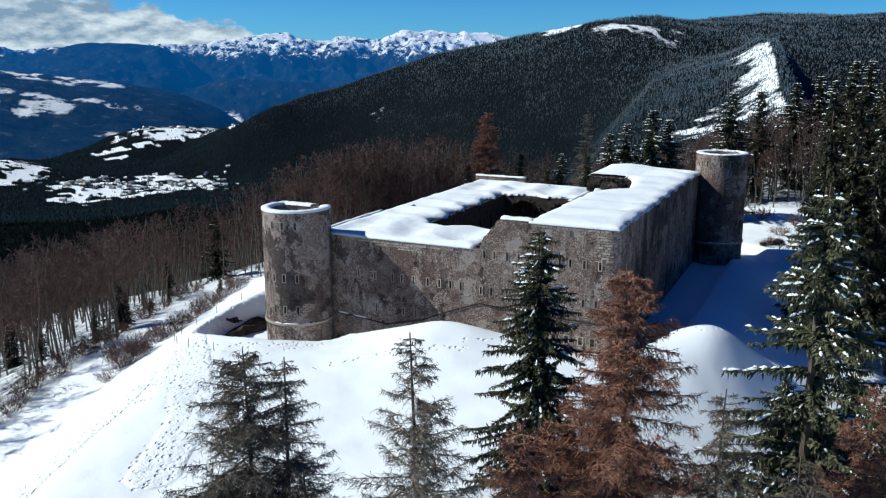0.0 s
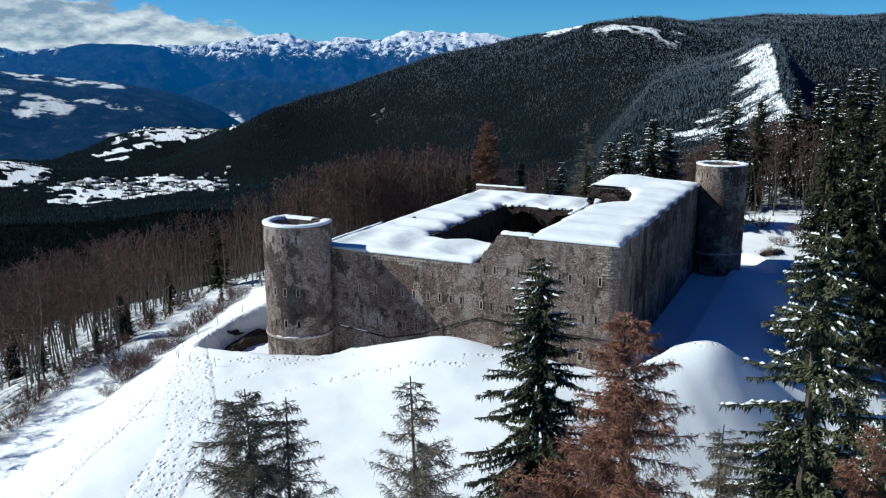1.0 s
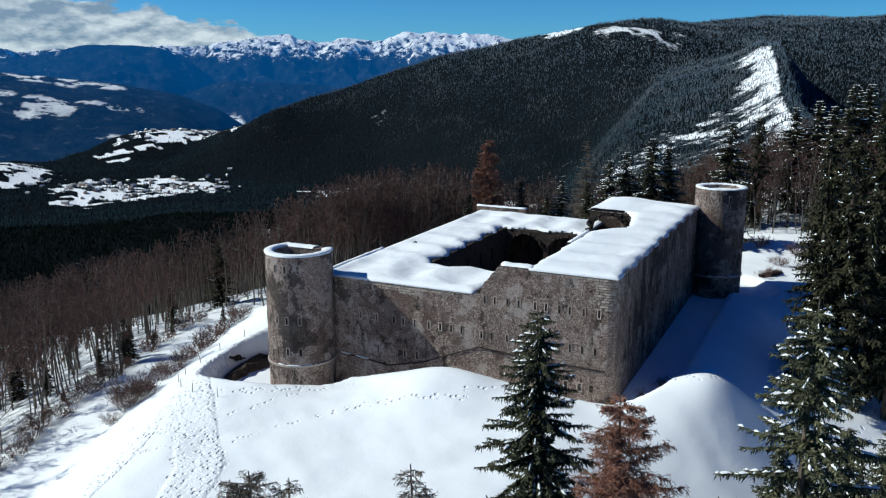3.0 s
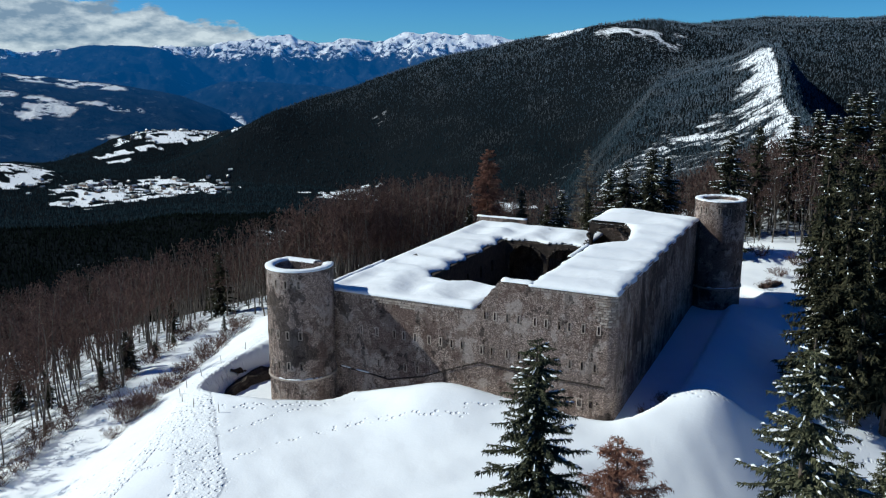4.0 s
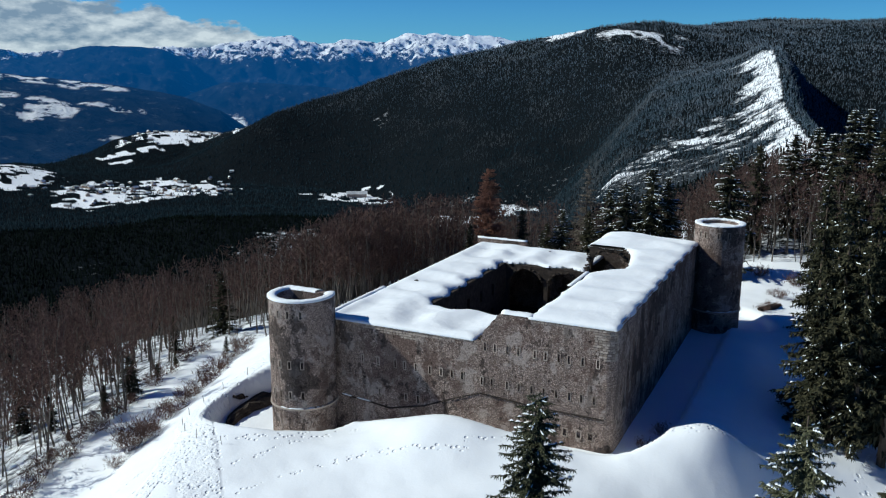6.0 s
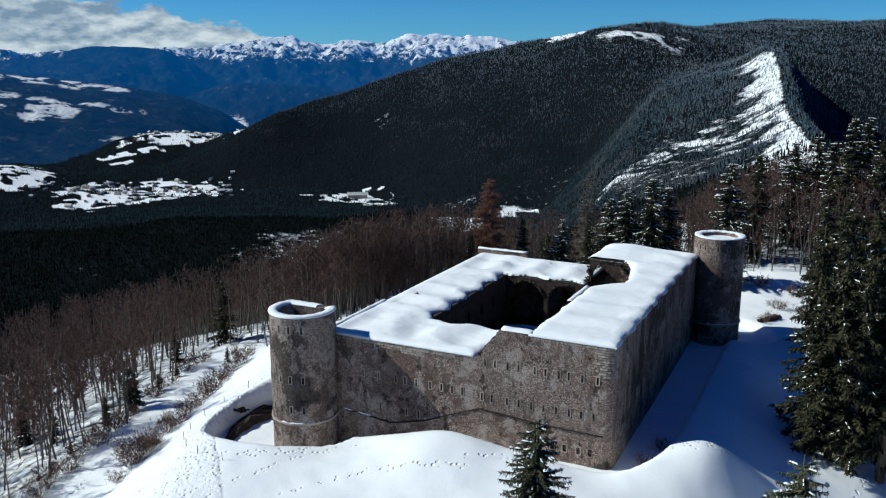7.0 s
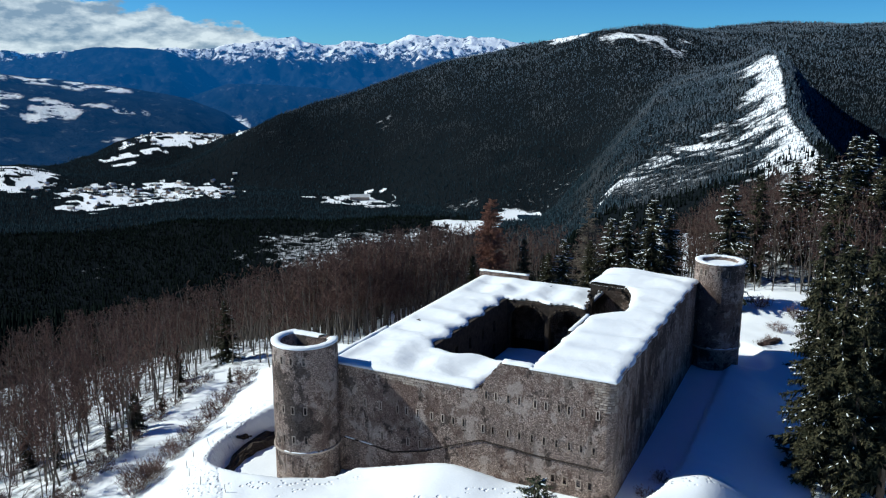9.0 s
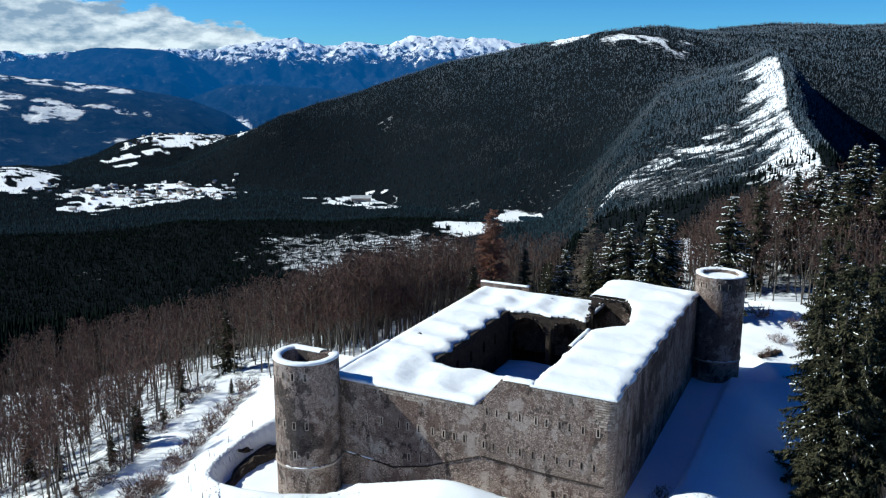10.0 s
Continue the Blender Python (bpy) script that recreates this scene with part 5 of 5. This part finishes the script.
# dense group east of the fort: x, y, tip height, template
GROUP = ((17.0, 18.0, 24.4, 2), (19.3, 16.0, 24.6, 0), (21.8, 18.8, 24.2, 2), (24.4, 16.0, 24.0, 0), (20.5, 25.0, 22.5, 2), (24.5, 27.0, 24.0, 0), (16.1, 46.5, 21.4, 0), (18.7, 47.0, 21.0, 2),
         (23.5, 44.0, 22.5, 0), (18.4, 20.8, 21.5, 0), (21.4, 14.6, 20.0, 2), (23.4, 22.6, 23.5, 0), (17.6, 15.4, 15.0, 2))
BEHIND = ((-12.2, 69.4, 19.0, 1), (-9.9, 72.0, 17.3, 1), (-16.3, 68.5, 16.6, 1), (-20.4, 72.6, 14.5, 1), (-27.0, 65.5, 11.2, 1), (-33.6, 63.2, 11.0, 2), (-38.1, 50.5, 10.1, 2), (0.4, 71.6, 22.1, 1), (2.7, 92.0, 21.6, 2),
          (7.6, 107.4, 22.8, 1), (11.9, 107.6, 24.2, 1), (14.9, 102.7, 23.5, 1), (17.3, 97.8, 23.2, 0), (18.0, 122.8, 27.1, 1), (20.7, 127.8, 27.1, 1), (25.5, 118.0, 27.0, 1), (23.5, 108.0, 24.5, 2), (-23.5, 70.0, 10.5, 2), (-13.6, 74.0, 16.0, 2), (-30.5, 68.0, 8.0, 0), (-36.0, 84.0, 4.0, 0), (-29.0, 92.0, 5.0, 1), (-21.0, 88.0, 9.0, 2), (-42.0, 98.0, 0.0, 2), (-25.0, 104.0, 4.0, 0), (-34.0, 112.0, -1.0, 1), (-15.0, 98.0, 9.0, 0), (-48.0, 88.0, -1.0, 0), (-19.0, 116.0, 4.0, 2))
WEST = ((-82.8, 52.5, -2.1, 2), (-49.4, 56.2, 4.1, 2), (-84.1, 14.1, -9.0, 1), (-78.6, 15.7, -13.0, 0), (-76.4, 17.9, -13.2, 1), (-64.6, 19.4, -7.0, 2), (-125.3, 46.2, -16.0, 2), (-82.3, -4.1, -7.5, 1), (-104.0, 60.0, -9.0, 2), (-90.0, 75.0, -3.0, 2))
for i, (x, y, top, k) in enumerate(GROUP + BEHIND + WEST):
    c = plant(SPRUCES[k], x, y, top, 22.0, (i * 67) % 360)
    wide = 1.35 if (x, y, top, k) in BEHIND else 1.0
    c.scale = (c.scale[0] * wide, c.scale[1] * wide, c.scale[2])
for i, (x, y, h, k) in enumerate(((-65.6, 0.6, 6.4, 0), (-67.4, 3.0, 5.0, 2), (-68.4, 8.4, 2.6, 0), (-71.2, 15.0, 2.2, 0), (-67.2, 22.0, 2.6, 2), (-81.5, -3.7, 7.0, 1), (-78.0, 34.0, 11.5, 2), (-72.0, -7.0, 5.0, 0), (-80.0, 24.0, 6.5, 2), (-60.6, -16.5, 1.4, 0), (-62.6, -12.0, 1.6, 0), (-66.0, -3.4, 4.0, 2))):
    c = plant(SPRUCES[k], x, y, ground(x, y) + h, 22.0, (i * 71) % 360)
    c.scale = (c.scale[0] * 1.7, c.scale[1] * 1.7, c.scale[2])
for t in SPRUCES:
    for o in (*t.children_recursive, t):
        bpy.data.objects.remove(o)

# leafless broadleaf woods
BARE_LABEL = "slender leafless beech in the snowy wood, twigs reddish brown"
BARE = [bare_tree(50 + i, 13.5, BARE_LABEL, "bare beeches of the wood") for i in range(5)]
g = np.random.default_rng(5)
spots = []
for n, x0, x1, y0, y1, test in (
    (2000, -150, -52, -40, 130, lambda x, y: x < -62.9 - 0.28 * min(y, 26) - 0.14 * min(max(y + 8, 0), 36) + 24 * float(sstep(y, 31, 38)) - 1.2 * math.sin(y * 0.3) - g.exponential(1.2)),
    (700, -66, -18, 34, 130, lambda x, y: (y > 58 - 0.25 * (x + 40) or x < -48 - 0.1 * (y - 34)) and (x < -43 or (y > 78 and g.uniform() < 0.3))),
    (420, -64, -40, 27, 60, lambda x, y: x < -41 - 0.55 * max(0, 38 - y)),
    (1150, -16, 34, 76, 170, lambda x, y: y > 84 - 0.08 * x),
):
    for _ in range(n):
        x, y = g.uniform(x0, x1), g.uniform(y0, y1)
        if test(x, y):
            spots.append((x, y, 0.60 + 0.55 * g.uniform(0, 1) ** 0.7, g.uniform(0, 360), int(g.integers(0, 5))))
spots.sort(key=lambda s: (s[0] - EYE[0]) ** 2 + (s[1] - EYE[1]) ** 2)
for x, y, s, turn, k in spots[:270]:
    c = copy_thing(BARE[k], Matrix.Identity(4))
    c.matrix_basis = Matrix.Translation((x, y, ground(x, y))) @ pose(0, 0, 0, 5 * math.sin(turn * 3.7), 5 * math.cos(turn * 2.9), turn) @ Matrix.Diagonal((s, s, s, 1))


FAR = [bare_tree(60 + i, 13.5, BARE_LABEL, "bare beeches of the wood", 4, limbs=9, twigs=4, wide=0.13) for i in range(5)]


def joined_wood(name, label, rest, which, material):
    V, F, base = [], [], 0
    packs = []
    for t in FAR:
        me = next(o for o in t.children if o.name.startswith(which)).data
        v = np.empty(len(me.vertices) * 3, np.float32)
        me.vertices.foreach_get("co", v)
        packs.append((v.reshape(-1, 3), [tuple(p.vertices) for p in me.polygons if len(p.vertices) == (4 if which == "trunk" else 3)]))
    packs = [(v, np.array(f)) for v, f in packs]
    for x, y, s, turn, k in rest:
        v, f = packs[k]
        c, si = s * math.cos(radians(turn)), s * math.sin(radians(turn))
        lx, ly = 0.08 * math.sin(turn * 3.7), 0.08 * math.cos(turn * 2.9)
        V.append(np.stack([c * v[:, 0] - si * v[:, 1] + lx * v[:, 2] + x, si * v[:, 0] + c * v[:, 1] + ly * v[:, 2] + y, s * v[:, 2] + ground(x, y)], -1))
        F.append(f + base)
        base += len(v)
    return tagged(mesh_np(name, np.concatenate(V), np.concatenate(F), material), label, "trees", kind="stuff")


joined_wood("bare_wood_trunks", "grey trunks of the leafless beech wood", spots[230:], "trunk", M_BEECH)
joined_wood("bare_wood_crowns", "red-brown leafless crowns of the beech wood", spots[230:], "crown", M_TWIG)
for t in BARE + FAR:
    for o in (*t.children_recursive, t):
        bpy.data.objects.remove(o)
stand(larch("larch_tree", 20.5, 4.0, "rust-brown larch towering behind the fort", 70, M_RUST, 0.15, 190, 1.1, 0.10, 0.5), -39.2, 61.0)
stand(larch("larch_tree", 22.0, 4.0, "bare brown larch behind the fort", 71, M_LARCH, 0.15, 110, 0.8, 0.07), -25.1, 74.4)


# ---- ditch, road and slope ----
def rough_rock(name, label, pts, radii, material, seed, squash=0.6):
    """A ragged ridge of rock or rubble along points."""
    g = np.random.default_rng(seed)
    bm = bmesh.new()
    tube(bm, pts, radii, 10)
    bm.faces.new(list(reversed(bm.verts[:10])))
    bmesh.ops.subdivide_edges(bm, edges=bm.edges, cuts=2, use_grid_fill=True)
    for v in bm.verts:
        n = noise.noise_vector(v.co * 1.1) * 0.45 + noise.noise_vector(v.co * 3.1) * 0.2
        v.co += n
    bmesh.ops.recalc_face_normals(bm, faces=bm.faces)
    return tagged(part(name, bm, material), label, "rock")


def on_ground(pts, lift=0.0):
    return [(x, y, ground(x, y) + lift) for x, y in pts]


rough_rock("collapsed_wall", "dark broken ditch wall of brown rubble beside the west tower", on_ground(((-43.6, -6.2), (-44.6, -3.4), (-45.0, -0.6), (-44.4, 2.2), (-43.0, 5.0)), -0.1), (0.4, 0.9, 1.15, 1.3, 1.1), M_DARK, 3)
rough_rock("deadwood", "dark splintered wood poking through snow over the ditch wall", on_ground(((-46.2, -1.6), (-45.9, -0.4), (-45.6, 0.8)), 0.5), (0.18, 0.3, 0.2), M_DARK, 4)
for i, (rx, ry, rl) in enumerate(((-28.5, 37.5, 0.7), (-22.0, 41.0, 1.0), (-30.6, 17.0, 0.3))):
    rough_rock("fallen_stone", "broken wall stone poking out of the roof snow", [(rx - rl, ry, 8.80), (rx, ry + 0.1, 8.86), (rx + rl, ry, 8.80)], (0.08, 0.16, 0.08), M_DARK, 20 + i)
rough_rock("rubble_heap", "heap of dark branches and rubble half buried in snow", on_ground(((8.2, 53.5), (9.6, 55.5), (10.6, 57.5)), 0.1), (0.4, 0.6, 0.3), M_DARK, 5)


def brushwood(name, label, height, spread, stems, seed, material=None):
    """A leafless shrub of many thin arching stems."""
    g = np.random.default_rng(seed)
    quads = []
    for _ in range(stems):
        a, out = g.uniform(0, math.tau), spread * g.uniform(0.2, 1.0)
        rad = np.array([math.cos(a), math.sin(a), 0])
        root = rad * g.uniform(0, 0.35 * spread) + np.array([0, 0, -0.1])
        s = np.linspace(0, 1, 5)
        h = height * g.uniform(0.6, 1.0)
        p = root + np.outer(s * out, rad) + np.outer(h * (1.3 * s - 0.3 * s ** 2), (0, 0, 1)) + g.normal(0, 0.04, (5, 3))
        seg = p[1:] - p[:-1]
        quads.append(blades(p[:-1] - 0.1 * seg, seg, np.linalg.norm(seg, axis=1) * 1.3, 0.05, g))
        n = 12
        q = np.stack([np.interp(g.uniform(0.3, 1, n), s, p[:, k]) for k in range(3)], -1)
        quads.append(blades(q, rad * 0.4 + g.normal(0, 0.6, (n, 3)) + np.array([0, 0, 0.5]), height * g.uniform(0.15, 0.35, n), 0.04, g))
    return tagged(mesh_part(name, crown_mesh(name, quads), material or M_TWIG), label, "shrub")


SHRUBS = [brushwood("shrub", "leafless brown shrub standing out of the snow", 2.4, 1.9, 60, 80), brushwood("shrub", "low tangle of brown scrub in the snow", 1.3, 1.5, 40, 81)]
# scrub at the foot of the bank and along the lane's outer edge: y, metres from the foot, kind, size
LANE = ((-14.2, 0.4, 0, 1.0), (-12.6, 0.2, 0, 1.25), (-11.0, 0.8, 0, 1.1), (-9.6, -0.4, 1, 1.2), (-6.0, 0.6, 0, 0.9), (-3.6, 0.4, 1, 1.3), (-1.0, 0.8, 0, 0.8), (2.0, 0.5, 1, 1.3), (5.0, 0.6, 1, 1.3), (8.0, 0.4, 1, 1.5), (10.6, 0.8, 1, 1.4), (14.0, 0.4, 1, 1.4), (17.0, 0.6, 0, 0.7), (20.0, 1.4, 0, 0.9), (24.0, 0.2, 1, 1.5), (-17.0, 0.6, 1, 0.9),
        (-27.0, -8.3, 0, 0.8), (-24.0, -7.8, 1, 1.4), (-21.0, -8.2, 0, 0.9), (-18.6, -9.0, 0, 1.0), (-16.0, -8.0, 1, 1.3), (-13.4, -8.8, 0, 0.9), (-10.4, -8.4, 1, 1.5), (-7.6, -9.2, 0, 0.9), (-4.6, -8.6, 1, 1.4), (-1.6, -9.4, 1, 1.5), (6.0, -9.0, 1, 1.5), (11.0, -8.8, 1, 1.4), (18.0, -8.4, 1, 1.6), (22.0, -8.0, 1, 1.6))
lane_shrubs = tuple((-54.8 - 0.14 * min(max(y + 8, 0), 36) - 0.28 * min(y, 26) + off, y, k, sc) for y, off, k, sc in LANE)
for i, (x, y, k, sc) in enumerate(lane_shrubs + ((3.4, 7.0, 1, 0.9), (2.8, 3.0, 1, 0.8), (-3.0, -4.2, 1, 0.7), (-6.0, -4.6, 1, 0.6),
                                     (8.6, 54.0, 1, 0.9), (9.6, 56.0, 1, 0.8), (14.0, 60.0, 1, 1.3), (10.0, 61.5, 1, 1.2), (18.0, 66.0, 0, 0.8), (12.0, 70.0, 1, 1.6), (22.0, 72.0, 1, 1.6), (6.0, 74.0, 1, 1.6))):
    c = copy_thing(SHRUBS[k], Matrix.Identity(4))
    c.matrix_basis = Matrix.Translation((x, y, ground(x, y))) @ pose(0, 0, 0, 0, 0, i * 83) @ Matrix.Diagonal((sc, sc, sc, 1))
for o in SHRUBS:
    bpy.data.objects.remove(o)


def fence_post():
    bm = bmesh.new()
    tube(bm, [(0, 0, -0.3), (0.02, 0, 0.5), (0.0, 0.03, 0.95)], [0.04, 0.035, 0.03], 6)
    t = thing("fence_post", "thin weathered wooden post at the ditch's edge", "post", group="posts round the ditch")
    part("post", bm, M_BARK, t)
    bm = bmesh.new()
    tube(bm, [(0, 0.03, 0.94), (0, 0.03, 1.02)], [0.045, 0.025], 6)
    part("snow_cap", bm, M_SNOW, t, "cap of snow", smooth=True)
    return t


first = fence_post()
for i, (x, y) in enumerate(((-47.6, 3.0), (-48.3, -0.8), (-48.2, -4.4), (-47.4, -7.8), (-45.4, -11.0), (-42.6, -13.6), (-39.0, -15.8), (-35.2, -16.4))):
    copy_thing(first, pose(x, y, ground(x, y), 3 * math.sin(i * 2.1), 4 * math.cos(i * 1.7), i * 40))
for o in (*first.children, first):
    bpy.data.objects.remove(o)


# ---- village and pond in the valley ----
def make_house(w, d, h, label):
    t = thing("house", label, "house", group="houses of the valley village")
    bm = bmesh.new()
    box(bm, -w / 2, w / 2, -d / 2, d / 2, -1.5, h)
    vs = [bm.verts.new(p) for p in ((-w / 2, -d / 2, h), (-w / 2, d / 2, h), (-w / 2, 0, h + d * 0.33), (w / 2, -d / 2, h), (w / 2, d / 2, h), (w / 2, 0, h + d * 0.33))]
    bm.faces.new((vs[0], vs[2], vs[1]))
    bm.faces.new((vs[3], vs[4], vs[5]))
    part("wall", bm, M_PLASTER, t)
    bm = bmesh.new()
    e = 0.8
    for s in (-1, 1):
        q = [bm.verts.new(p) for p in ((-w / 2 - e, s * (d / 2 + e), h - e * 0.66), (w / 2 + e, s * (d / 2 + e), h - e * 0.66), (w / 2 + e, 0, h + d * 0.33 + 0.3), (-w / 2 - e, 0, h + d * 0.33 + 0.3))]
        bm.faces.new(q if s < 0 else q[::-1])
    bmesh.ops.solidify(bm, geom=bm.faces[:], thickness=0.4)
    part("roof", bm, M_SNOW, t, "gabled roof under thick snow")
    return t


M_PLASTER = Nodes("weathered_plaster")
M_PLASTER = M_PLASTER.done(M_PLASTER.mix(M_PLASTER.random(), (0.16, 0.10, 0.07), (0.55, 0.48, 0.40)), 0.9)
HOUSES = [make_house(13, 10, 5.5, "alpine house with plastered walls and a snowy gabled roof"), make_house(18, 11, 6.5, "long farmhouse with a snow-covered gabled roof")]
g = np.random.default_rng(9)
for i in range(118):
    if i < 84:
        a, r = g.uniform(-26.5, -14.0), g.uniform(1770, 2090)
    else:
        a, r = g.uniform(-20.5, -12.5), g.uniform(2480, 2740)
    x, y = from_polar(a, r)
    sc = g.uniform(0.42, 0.85)
    c = copy_thing(HOUSES[i % 2], Matrix.Identity(4))
    c.matrix_basis = Matrix.Translation((x, y, ground(x, y))) @ pose(0, 0, 0, 0, 0, g.uniform(0, 180)) @ Matrix.Diagonal((sc, sc, sc, 1))
x, y = from_polar(-5.9, 1745)
c = copy_thing(HOUSES[1], Matrix.Translation((x, y, ground(x, y))) @ pose(0, 0, 0, 0, 0, 30))
c.scale = (2.2, 1.3, 1.2)
for t in HOUSES:
    for o in (*t.children_recursive, t):
        bpy.data.objects.remove(o)

bm = bmesh.new()
px, py = from_polar(5.8, 1372)
pz = ground(px, py)
bm.faces.new([bm.verts.new((px + (26 + 4 * math.sin(3 * t)) * math.cos(t), py + (24 + 3 * math.sin(2 * t + 1)) * math.sin(t), pz + 1.6)) for t in np.linspace(0, math.tau, 40, endpoint=False)])
w = Nodes("pond_water")
w.bsdf.inputs["Metallic"].default_value = 0.0
pond = part("water", bm, w.done((0.012, 0.035, 0.06), 0.06, w.bump(w.noise(0.6, 3), 0.1, 0.05), 0.6))
tagged(pond, "small dark blue pond below the wooded hill", "pond", kind="structure")
